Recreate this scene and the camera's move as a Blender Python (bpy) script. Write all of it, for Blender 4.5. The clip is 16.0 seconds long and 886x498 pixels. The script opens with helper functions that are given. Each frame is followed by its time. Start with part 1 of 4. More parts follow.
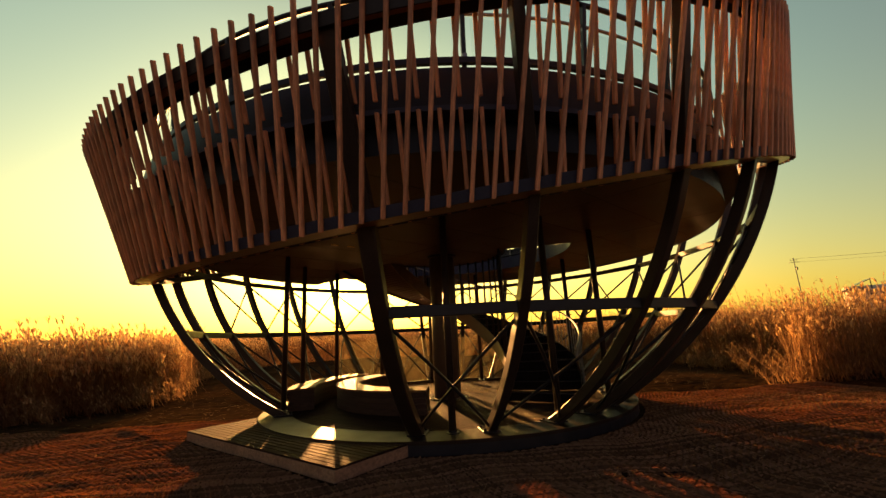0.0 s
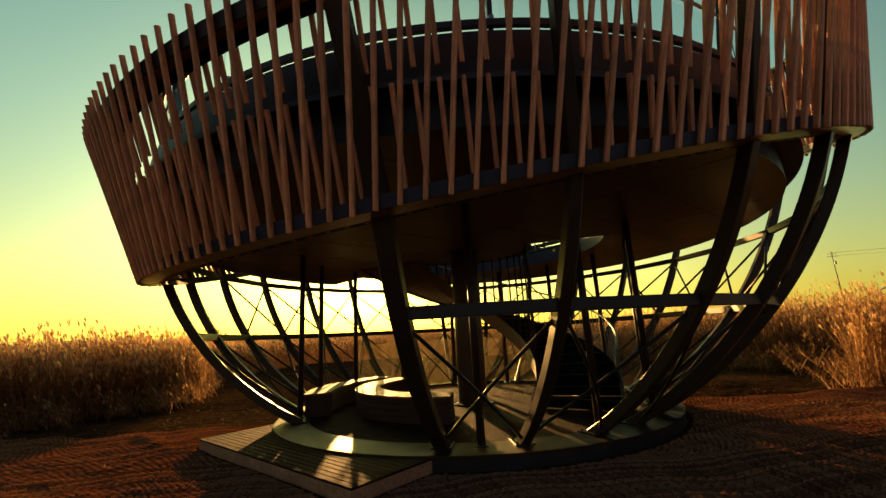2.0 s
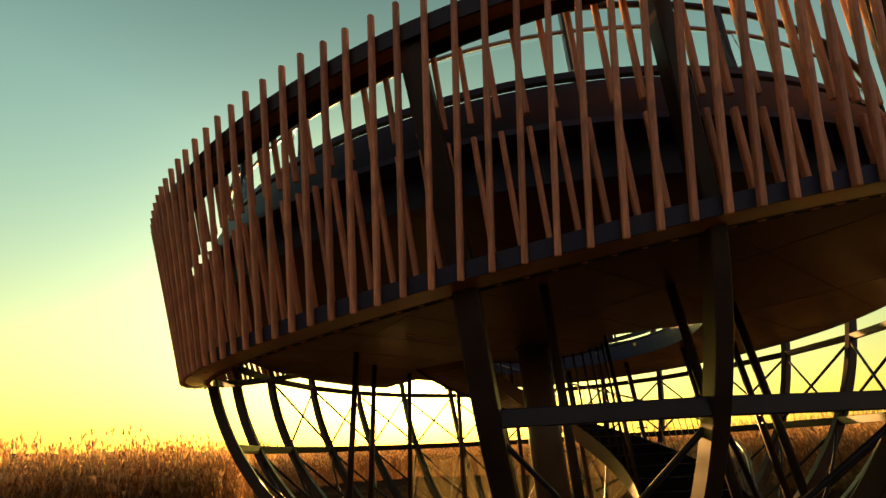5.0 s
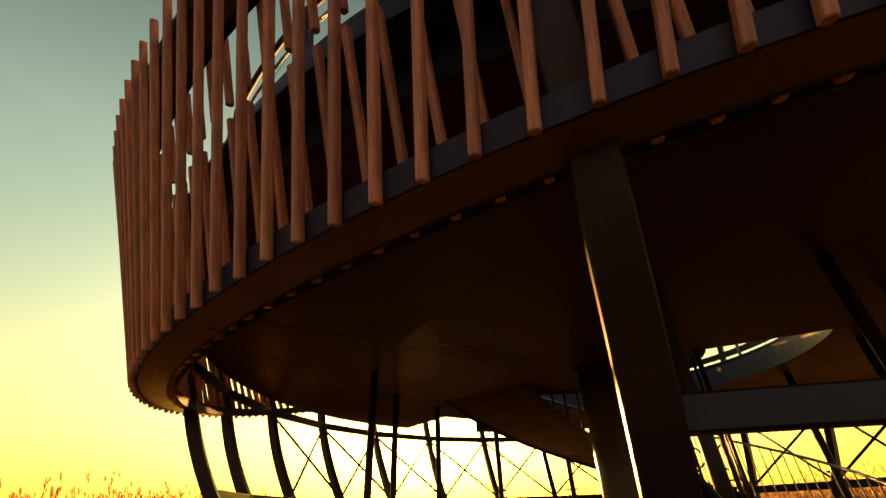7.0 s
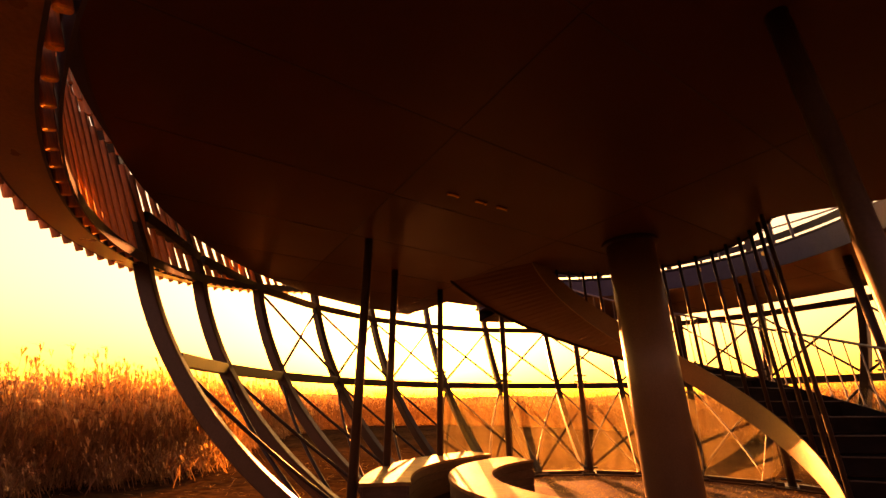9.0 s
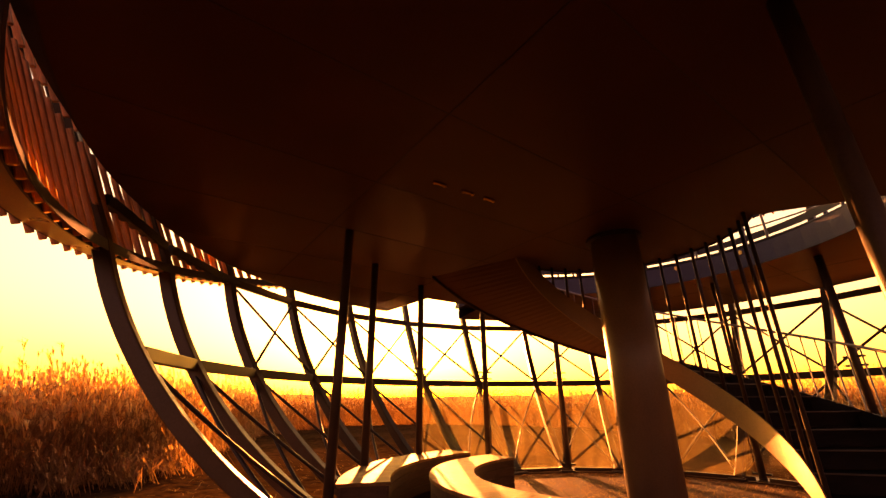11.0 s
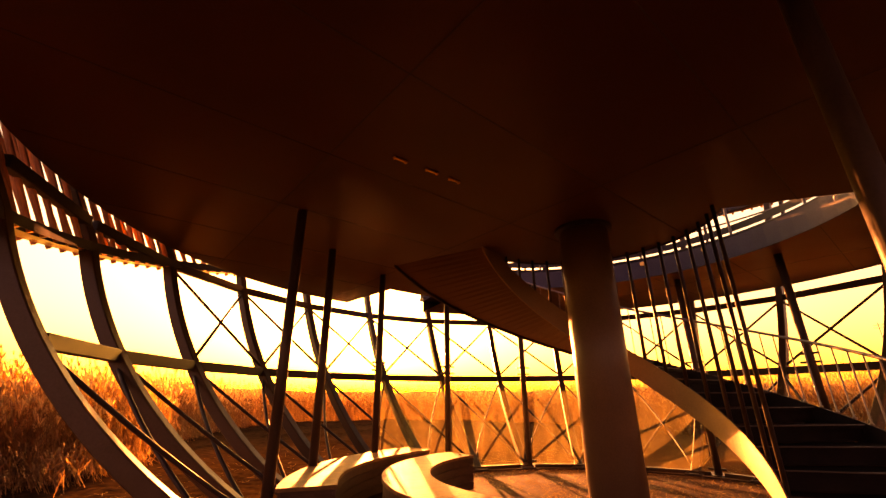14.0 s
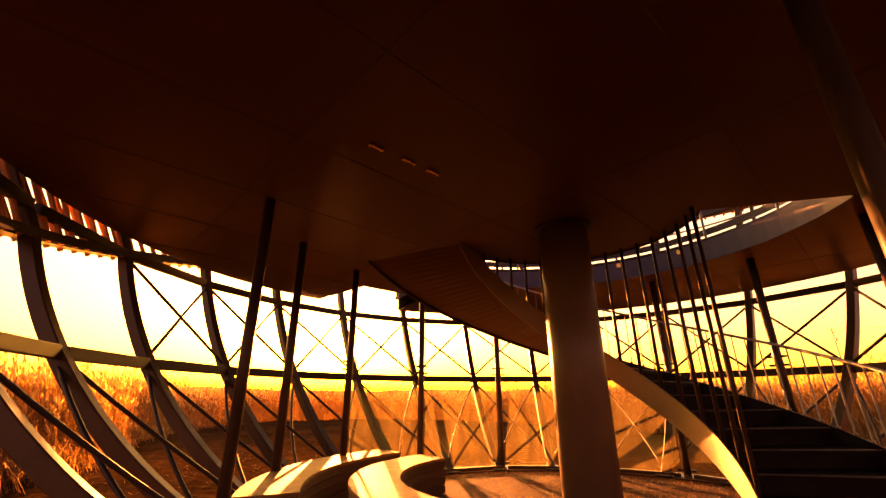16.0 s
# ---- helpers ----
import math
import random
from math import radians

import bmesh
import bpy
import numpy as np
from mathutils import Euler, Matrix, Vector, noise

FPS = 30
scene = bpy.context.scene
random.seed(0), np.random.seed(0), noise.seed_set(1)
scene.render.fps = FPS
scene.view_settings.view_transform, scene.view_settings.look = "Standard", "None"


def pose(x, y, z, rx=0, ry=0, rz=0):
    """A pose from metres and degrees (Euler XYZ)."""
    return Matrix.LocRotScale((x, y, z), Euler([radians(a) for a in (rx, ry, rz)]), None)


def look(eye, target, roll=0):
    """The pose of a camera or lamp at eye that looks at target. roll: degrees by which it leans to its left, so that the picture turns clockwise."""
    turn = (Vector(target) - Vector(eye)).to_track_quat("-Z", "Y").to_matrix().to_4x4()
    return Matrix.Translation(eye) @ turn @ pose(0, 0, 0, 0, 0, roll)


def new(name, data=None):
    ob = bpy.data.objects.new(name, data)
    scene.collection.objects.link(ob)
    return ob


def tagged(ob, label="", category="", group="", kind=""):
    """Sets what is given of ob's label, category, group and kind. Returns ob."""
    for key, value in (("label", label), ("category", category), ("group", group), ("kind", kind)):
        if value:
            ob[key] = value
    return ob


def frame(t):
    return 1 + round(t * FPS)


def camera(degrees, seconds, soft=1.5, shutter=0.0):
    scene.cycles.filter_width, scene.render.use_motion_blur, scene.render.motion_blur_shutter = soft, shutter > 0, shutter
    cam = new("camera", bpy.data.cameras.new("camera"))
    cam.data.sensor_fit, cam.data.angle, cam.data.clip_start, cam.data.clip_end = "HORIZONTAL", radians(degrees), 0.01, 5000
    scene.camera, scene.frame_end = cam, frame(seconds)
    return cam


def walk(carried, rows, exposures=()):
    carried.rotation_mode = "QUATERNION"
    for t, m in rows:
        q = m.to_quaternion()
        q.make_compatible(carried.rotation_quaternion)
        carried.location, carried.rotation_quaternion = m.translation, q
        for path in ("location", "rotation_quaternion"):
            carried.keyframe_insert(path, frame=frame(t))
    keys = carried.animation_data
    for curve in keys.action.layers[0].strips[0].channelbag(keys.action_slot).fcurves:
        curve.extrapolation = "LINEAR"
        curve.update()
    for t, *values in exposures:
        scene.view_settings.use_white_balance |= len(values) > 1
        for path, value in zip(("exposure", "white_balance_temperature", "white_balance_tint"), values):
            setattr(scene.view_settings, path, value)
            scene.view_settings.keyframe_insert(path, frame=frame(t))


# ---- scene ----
import functools

cam = camera(95.0, 16.0, soft=1.5)
PATH = [
    (0.0, (-0.373, 0.333, 1.380), (0.016, 4.224, 2.222), -2.90),
    (0.5, (-0.358, 0.440, 1.394), (0.013, 4.333, 2.235), -2.95),
    (1.0, (-0.352, 0.562, 1.389), (-0.011, 4.456, 2.236), -2.97),
    (1.5, (-0.345, 0.656, 1.392), (-0.039, 4.553, 2.239), -2.96),
    (2.0, (-0.390, 0.898, 1.422), (-0.190, 4.802, 2.269), -3.18),
    (2.5, (-0.481, 1.201, 1.448), (-0.415, 5.106, 2.311), -3.23),
    (3.0, (-0.481, 1.390, 1.430), (-0.540, 5.289, 2.320), -3.32),
    (3.5, (-0.508, 1.469, 1.437), (-0.664, 5.345, 2.414), -3.19),
    (4.0, (-0.540, 1.487, 1.460), (-0.752, 5.316, 2.595), -2.96),
    (4.2, (-0.572, 1.493, 1.491), (-0.772, 5.275, 2.780), -3.05),
    (6.5, (-1.120, 2.705, 1.381), (-1.297, 6.055, 3.559), -2.47),
    (7.0, (-1.210, 3.302, 1.393), (-1.529, 6.630, 3.589), -2.00),
    (7.5, (-1.313, 3.877, 1.269), (-1.799, 7.282, 3.312), 0.20),
    (8.0, (-1.408, 4.355, 1.209), (-1.970, 7.992, 2.777), 0.40),
    (8.5, (-1.465, 4.657, 1.213), (-1.883, 8.361, 2.662), -0.11),
    (9.0, (-1.457, 4.694, 1.229), (-1.845, 8.406, 2.666), -0.18),
    (11.5, (-1.566, 4.921, 1.194), (-1.666, 8.655, 2.624), -0.57),
    (12.0, (-1.544, 4.990, 1.198), (-1.596, 8.730, 2.614), -0.60),
    (12.5, (-1.518, 5.046, 1.197), (-1.527, 8.790, 2.604), -0.55),
    (13.0, (-1.502, 5.108, 1.203), (-1.461, 8.855, 2.602), -0.57),
    (13.5, (-1.490, 5.163, 1.200), (-1.400, 8.911, 2.595), -0.51),
    (14.0, (-1.472, 5.216, 1.208), (-1.337, 8.964, 2.598), -0.45),
    (14.5, (-1.461, 5.263, 1.209), (-1.277, 9.009, 2.602), -0.33),
    (15.0, (-1.457, 5.311, 1.212), (-1.214, 9.053, 2.604), -0.34),
    (15.5, (-1.454, 5.349, 1.212), (-1.157, 9.087, 2.605), -0.26),
    (16.0, (-1.449, 5.408, 1.233), (-1.094, 9.145, 2.616), -0.21),
]
EXPOSURES = [(0.0, 1.4, 8200, 44), (1.5, 1.15, 7200, 24), (2.5, 1.3, 7100, 22), (3.5, 1.55, 7200, 26), (4.2, 1.6, 7200, 24), (6.4, 1.8, 9400, 44), (8.1, 2.15, 10800, 64), (8.9, 2.85, 17500, 112), (11.5, 2.75, 18000, 112), (12.3, 2.95, 18500, 114), (16.0, 3.0, 20000, 118)]
walk(cam, [(t, look(eye, target, roll)) for t, eye, target, roll in PATH], EXPOSURES)

# ---------- world, sun ----------
SUN_AZ, SUN_EL = radians(99.4), radians(7.2)
TO_SUN = Vector((math.cos(SUN_AZ) * math.cos(SUN_EL), math.sin(SUN_AZ) * math.cos(SUN_EL), math.sin(SUN_EL)))
world = bpy.data.worlds.new("evening_sky")
scene.world = world
world.use_nodes = True
wn, wl = world.node_tree.nodes, world.node_tree.links
back = wn["Background"]
sky = wn.new("ShaderNodeTexSky")
sky.sky_type, sky.sun_disc = "NISHITA", False
sky.sun_elevation, sky.sun_rotation = SUN_EL, radians(90) - SUN_AZ
sky.air_density, sky.dust_density, sky.ozone_density = 1.0, 2.0, 1.0
tint = wn.new("ShaderNodeMix")
tint.data_type, tint.blend_type = "RGBA", "MULTIPLY"
tint.inputs[0].default_value = 1.0
facing = wn.new("ShaderNodeMapRange")  # teal towards the sun, dim rose opposite
facing.inputs[1].default_value, facing.inputs[2].default_value = -0.1, 0.55
hue = wn.new("ShaderNodeMix")
hue.data_type = "RGBA"
hue.inputs[6].default_value, hue.inputs[7].default_value = (1.05, 0.90, 0.95, 1), (1.35, 2.35, 1.60, 1)
wl.new(facing.outputs[0], hue.inputs[0])
haze = wn.new("ShaderNodeMix")
haze.data_type = "RGBA"
haze.inputs[7].default_value = (0.55, 0.50, 0.08, 1)
wl.new(hue.outputs[2], haze.inputs[6])
dusk = wn.new("ShaderNodeMapRange")  # darker overhead
dusk.inputs[1].default_value, dusk.inputs[2].default_value = 0.62, 1.0
dusk.inputs[3].default_value, dusk.inputs[4].default_value = 1.0, 0.5
over = wn.new("ShaderNodeVectorMath")
over.operation = "SCALE"
wl.new(haze.outputs[2], over.inputs[0])
wl.new(dusk.outputs[0], over.inputs["Scale"])
wl.new(over.outputs[0], tint.inputs[7])
wl.new(sky.outputs[0], tint.inputs[6])
# the bright aureole of thick evening air round the sun
coord = wn.new("ShaderNodeTexCoord")
dot = wn.new("ShaderNodeVectorMath")
dot.operation = "DOT_PRODUCT"
dot.inputs[1].default_value = TO_SUN
wl.new(coord.outputs["Generated"], dot.inputs[0])
wl.new(dot.outputs["Value"], facing.inputs[0])


def world_math(op, a, b):
    n = wn.new("ShaderNodeMath")
    n.operation = op
    for i, v in enumerate((a, b)):
        if isinstance(v, (int, float)):
            n.inputs[i].default_value = v
        else:
            wl.new(v, n.inputs[i])
    if op == "MULTIPLY_ADD":
        n.inputs[2].default_value = 1.2
    return n.outputs[0]


lobe = world_math("MAXIMUM", dot.outputs["Value"], 0.0)
near = world_math("MULTIPLY", world_math("POWER", lobe, 1500.0), 160.0)
wide = world_math("MULTIPLY", world_math("POWER", lobe, 14.0), 8.0)
sep = wn.new("ShaderNodeSeparateXYZ")
wl.new(coord.outputs["Generated"], sep.inputs[0])
wl.new(sep.outputs[2], dusk.inputs[0])
rise = world_math("SUBTRACT", 1.0, world_math("MAXIMUM", sep.outputs[2], 0.0))
wl.new(world_math("MULTIPLY", world_math("POWER", rise, 3.0), facing.outputs[0]), haze.inputs[0])
low = world_math("POWER", rise, 6.0)
band_glow = world_math("MULTIPLY", low, world_math("MULTIPLY_ADD", world_math("POWER", lobe, 2.0), 11.0))
wide = world_math("ADD", wide, band_glow)
glow = wn.new("ShaderNodeMix")
glow.data_type, glow.blend_type = "RGBA", "ADD"
glow.inputs[0].default_value = 1.0
aure = wn.new("ShaderNodeMix")
aure.data_type, aure.blend_type = "RGBA", "MULTIPLY"
aure.inputs[0].default_value = 1.0
aure.inputs[6].default_value = (1.0, 0.85, 0.11, 1)
wl.new(world_math("ADD", near, wide), aure.inputs[7])
wl.new(tint.outputs[2], glow.inputs[6])
wl.new(aure.outputs[2], glow.inputs[7])
wl.new(glow.outputs[2], back.inputs[0])
back.inputs[1].default_value = 0.05

sun = new("sun", bpy.data.lights.new("sun", "SUN"))
sun.data.energy, sun.data.angle, sun.data.color = 5.0, radians(0.6), (1.0, 0.56, 0.17)
sun.matrix_world = look(TO_SUN * 50, (0, 0, 0))


# ---------- materials ----------
def material(name, colour, rough=0.5, metal=0.0, vary=0.25, scale=6.0, bump=0.1, stretch=(1, 1, 1), fine=60.0, piece=0.0, dirt=None, dirt_amount=0.4, spec=0.5):
    """A painted, timber or stone surface: broad stains, fine grain and relief, in metres."""
    m = bpy.data.materials.new(name)
    m.use_nodes = True
    n, l = m.node_tree.nodes, m.node_tree.links
    p = n["Principled BSDF"]
    p.inputs["Metallic"].default_value = metal
    p.inputs["Specular IOR Level"].default_value = spec
    tc, mp = n.new("ShaderNodeTexCoord"), n.new("ShaderNodeMapping")
    mp.inputs["Scale"].default_value = stretch
    l.new(tc.outputs["Object"], mp.inputs[0])
    broad, grain = n.new("ShaderNodeTexNoise"), n.new("ShaderNodeTexNoise")
    broad.inputs["Scale"].default_value, broad.inputs["Detail"].default_value = scale, 5
    grain.inputs["Scale"].default_value, grain.inputs["Detail"].default_value = fine, 4
    l.new(mp.outputs[0], broad.inputs[0])
    l.new(mp.outputs[0], grain.inputs[0])
    r1 = n.new("ShaderNodeMapRange")
    r1.inputs[1].default_value, r1.inputs[2].default_value = 0.3, 0.7
    r1.inputs[3].default_value, r1.inputs[4].default_value = 1 - vary, 1 + vary
    l.new(broad.outputs[0], r1.inputs[0])
    r2 = n.new("ShaderNodeMapRange")
    r2.inputs[1].default_value, r2.inputs[2].default_value = 0.3, 0.7
    r2.inputs[3].default_value, r2.inputs[4].default_value = 1 - vary * 0.8, 1 + vary * 0.8
    l.new(grain.outputs[0], r2.inputs[0])
    mul = n.new("ShaderNodeMath")
    mul.operation = "MULTIPLY"
    l.new(r1.outputs[0], mul.inputs[0])
    l.new(r2.outputs[0], mul.inputs[1])
    value = mul.outputs[0]
    if piece:
        info, r3 = n.new("ShaderNodeObjectInfo"), n.new("ShaderNodeMapRange")
        r3.inputs[3].default_value, r3.inputs[4].default_value = 1 - piece, 1 + piece
        l.new(info.outputs["Random"], r3.inputs[0])
        mul2 = n.new("ShaderNodeMath")
        mul2.operation = "MULTIPLY"
        l.new(value, mul2.inputs[0])
        l.new(r3.outputs[0], mul2.inputs[1])
        value = mul2.outputs[0]
    mix = n.new("ShaderNodeVectorMath")
    mix.operation = "SCALE"
    mix.inputs[0].default_value = colour
    l.new(value, mix.inputs["Scale"])
    out = mix.outputs[0]
    if dirt:
        spot, rs = n.new("ShaderNodeTexNoise"), n.new("ShaderNodeMapRange")
        spot.inputs["Scale"].default_value, spot.inputs["Detail"].default_value = scale * 0.6, 8
        l.new(tc.outputs["Object"], spot.inputs[0])
        rs.inputs[1].default_value, rs.inputs[2].default_value, rs.inputs[4].default_value = 0.48, 0.68, dirt_amount
        l.new(spot.outputs[0], rs.inputs[0])
        dm = n.new("ShaderNodeMix")
        dm.data_type = "RGBA"
        l.new(rs.outputs[0], dm.inputs[0])
        l.new(out, dm.inputs[6])
        dm.inputs[7].default_value = (*dirt, 1)
        out = dm.outputs[2]
    l.new(out, p.inputs["Base Color"])
    rr = n.new("ShaderNodeMapRange")
    rr.inputs[3].default_value, rr.inputs[4].default_value = max(rough - 0.12, 0.03), min(rough + 0.12, 1)
    l.new(broad.outputs[0], rr.inputs[0])
    l.new(rr.outputs[0], p.inputs["Roughness"])
    if bump:
        b = n.new("ShaderNodeBump")
        b.inputs["Strength"].default_value, b.inputs["Distance"].default_value = bump, 0.01
        l.new(grain.outputs[0], b.inputs["Height"])
        l.new(b.outputs[0], p.inputs["Normal"])
    return m


STEEL = material("charcoal_painted_steel", (0.013, 0.014, 0.018), 0.42, 0.0, 0.2, 3.0, 0.05, dirt=(0.030, 0.025, 0.022), spec=0.25)
RIB = material("dark_bronze_painted_steel", (0.032, 0.021, 0.015), 0.4, 0.0, 0.22, 2.5, 0.05, dirt=(0.05, 0.035, 0.026), spec=0.22)
FASCIA = material("grey_painted_fascia", (0.032, 0.038, 0.062), 0.5, 0.0, 0.18, 2.0, 0.05, dirt=(0.05, 0.05, 0.07), spec=0.2)
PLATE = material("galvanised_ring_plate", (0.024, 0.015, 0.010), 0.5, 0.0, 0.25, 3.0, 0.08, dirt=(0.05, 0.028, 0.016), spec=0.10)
STAINLESS = material("dull_stainless", (0.27, 0.24, 0.21), 0.34, 1.0, 0.1, 10.0, 0.03)
SOFFIT = material("brown_soffit_panel", (0.06, 0.029, 0.018), 0.36, 0.0, 0.10, 1.2, 0.02, dirt=(0.08, 0.038, 0.023), spec=0.10)
# tan puts the low sun's grazing light into the hoops' flat strips
HOOP = material("hoop_sunlit_tan", (0.20, 0.115, 0.06), 0.32, 0.0, 0.2, 3.0, 0.05, spec=0.5)
SEAM = material("soffit_joint", (0.03, 0.022, 0.02), 0.8, 0.0, 0.1, 5.0, 0.0)
COLUMN = material("column_paint", (0.105, 0.070, 0.046), 0.4, 0.0, 0.16, 2.0, 0.05, dirt=(0.07, 0.046, 0.03), spec=0.3)
SLAT = material("red_brown_timber_slat", (0.62, 0.255, 0.12), 0.58, 0.0, 0.28, 7.0, 0.3, (6, 6, 0.5), 22.0, piece=0.22, dirt=(0.13, 0.06, 0.035), dirt_amount=0.35)
# skirt colour lightened far above the planks', standing in for sky fill
SKIRT = material("lightened_timber_skirt", (0.30, 0.17, 0.10), 0.7, 0.0, 0.3, 3.0, 0.3, (1, 10, 10), 20.0, dirt=(0.14, 0.075, 0.045), spec=0.1)
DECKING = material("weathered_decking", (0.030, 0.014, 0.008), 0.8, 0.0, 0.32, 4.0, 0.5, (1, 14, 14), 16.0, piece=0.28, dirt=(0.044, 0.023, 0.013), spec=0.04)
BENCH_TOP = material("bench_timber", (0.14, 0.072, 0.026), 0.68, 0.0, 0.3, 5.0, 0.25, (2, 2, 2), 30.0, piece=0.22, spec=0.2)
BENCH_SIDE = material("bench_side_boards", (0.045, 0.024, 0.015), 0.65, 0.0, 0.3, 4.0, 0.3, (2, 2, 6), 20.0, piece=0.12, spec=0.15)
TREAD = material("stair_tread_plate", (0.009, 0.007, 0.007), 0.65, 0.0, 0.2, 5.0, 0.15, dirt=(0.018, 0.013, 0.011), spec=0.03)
BRASS = material("aged_brass", (0.62, 0.34, 0.10), 0.3, 0.9, 0.15, 20.0, 0.0)
NOSING = material("worn_nosing", (0.04, 0.03, 0.026), 0.5, 0.3, 0.2, 8.0, 0.05)
STRINGER = material("bronze_stringer_plate", (0.15, 0.115, 0.075), 0.42, 0.5, 0.15, 2.0, 0.05)


def glass_material(name):
    m = bpy.data.materials.new(name)
    m.use_nodes = True
    p = m.node_tree.nodes["Principled BSDF"]
    p.inputs["Base Color"].default_value = (0.93, 0.96, 0.93, 1)
    p.inputs["Roughness"].default_value = 0.02
    p.inputs["Transmission Weight"].default_value = 1.0
    p.inputs["IOR"].default_value = 1.05
    return m


GLASS = glass_material("clear_glass")


def dusty_glass():
    """Glass under a film of dust and dried drips that catches the low sun."""
    m = glass_material("dusty_glass")
    n, l = m.node_tree.nodes, m.node_tree.links
    dust, mix, tc, mp = (n.new("ShaderNode" + k) for k in ("BsdfTranslucent", "MixShader", "TexCoord", "Mapping"))
    dust.inputs[0].default_value = (0.60, 0.50, 0.28, 1)
    mp.inputs["Scale"].default_value = (3, 3, 0.8)
    noise_a, rng = n.new("ShaderNodeTexNoise"), n.new("ShaderNodeMapRange")
    noise_a.inputs["Scale"].default_value, noise_a.inputs["Detail"].default_value = 2.2, 8
    rng.inputs[1].default_value, rng.inputs[2].default_value = 0.3, 0.75
    rng.inputs[3].default_value, rng.inputs[4].default_value = 0.012, 0.038
    l.new(tc.outputs["Object"], mp.inputs[0])
    l.new(mp.outputs[0], noise_a.inputs[0])
    l.new(noise_a.outputs[0], rng.inputs[0])
    l.new(rng.outputs[0], mix.inputs[0])
    l.new(n["Principled BSDF"].outputs[0], mix.inputs[1])
    l.new(dust.outputs[0], mix.inputs[2])
    l.new(mix.outputs[0], n["Material Output"].inputs[0])
    return m


DUSTY = dusty_glass()


def leafy(name, colour, through_colour, amount=0.5, vary=0.3):
    """Dry straw that lets light through."""
    m = bpy.data.materials.new(name)
    m.use_nodes = True
    n, l = m.node_tree.nodes, m.node_tree.links
    n.remove(n["Principled BSDF"])
    geo, rng = n.new("ShaderNodeNewGeometry"), n.new("ShaderNodeMapRange")
    rng.inputs[3].default_value, rng.inputs[4].default_value = 1 - vary, 1 + vary
    l.new(geo.outputs["Random Per Island"], rng.inputs[0])
    shaders = []
    for kind, c in (("ShaderNodeBsdfDiffuse", colour), ("ShaderNodeBsdfTranslucent", through_colour)):
        sc = n.new("ShaderNodeVectorMath")
        sc.operation = "SCALE"
        sc.inputs[0].default_value = c
        l.new(rng.outputs[0], sc.inputs["Scale"])
        sh = n.new(kind)
        l.new(sc.outputs[0], sh.inputs[0])
        shaders.append(sh)
    mix = n.new("ShaderNodeMixShader")
    mix.inputs[0].default_value = amount
    l.new(shaders[0].outputs[0], mix.inputs[1])
    l.new(shaders[1].outputs[0], mix.inputs[2])
    l.new(mix.outputs[0], n["Material Output"].inputs[0])
    return m


REED = leafy("dry_reed_stalk", (0.24, 0.132, 0.074), (0.36, 0.195, 0.095), 0.5, 0.4)
PLUME = leafy("reed_plume", (0.66, 0.46, 0.27), (0.84, 0.58, 0.30), 0.55, 0.3)
STRAW = leafy("loose_straw", (0.42, 0.29, 0.14), (0.4, 0.26, 0.12), 0.3, 0.3)


def ground_material():
    m = bpy.data.materials.new("coir_netted_earth")
    m.use_nodes = True
    n, l = m.node_tree.nodes, m.node_tree.links
    p = n["Principled BSDF"]
    p.inputs["Roughness"].default_value = 0.9
    p.inputs["Specular IOR Level"].default_value = 0.0
    tc = n.new("ShaderNodeTexCoord")
    big, mid = (n.new("ShaderNodeTexNoise") for _ in range(2))
    for t, s, d in ((big, 0.35, 5), (mid, 5.0, 6)):
        t.inputs["Scale"].default_value, t.inputs["Detail"].default_value = s, d
    l.new(tc.outputs["Object"], big.inputs[0])
    l.new(tc.outputs["Object"], mid.inputs[0])
    ramp = n.new("ShaderNodeValToRGB")
    ramp.color_ramp.elements[0].position, ramp.color_ramp.elements[0].color = 0.3, (0.0045, 0.0022, 0.0011, 1)
    ramp.color_ramp.elements[1].position, ramp.color_ramp.elements[1].color = 0.72, (0.075, 0.04, 0.02, 1)
    add = n.new("ShaderNodeMath")
    add.operation = "MULTIPLY_ADD"
    add.inputs[1].default_value, add.inputs[2].default_value = 0.55, 0.0
    l.new(mid.outputs[0], add.inputs[0])
    add2 = n.new("ShaderNodeMath")
    add2.operation = "MULTIPLY_ADD"
    add2.inputs[1].default_value = 0.45
    l.new(big.outputs[0], add2.inputs[0])
    l.new(add.outputs[0], add2.inputs[2])
    l.new(add2.outputs[0], ramp.inputs[0])
    l.new(ramp.outputs[0], p.inputs["Base Color"])
    h = n.new("ShaderNodeMath")
    h.operation = "MULTIPLY_ADD"
    h.inputs[1].default_value = 0.8
    l.new(mid.outputs[0], h.inputs[0])
    l.new(big.outputs[0], h.inputs[2])
    b = n.new("ShaderNodeBump")
    b.inputs["Strength"].default_value, b.inputs["Distance"].default_value = 0.8, 0.05
    l.new(h.outputs[0], b.inputs["Height"])
    l.new(b.outputs[0], p.inputs["Normal"])
    return m


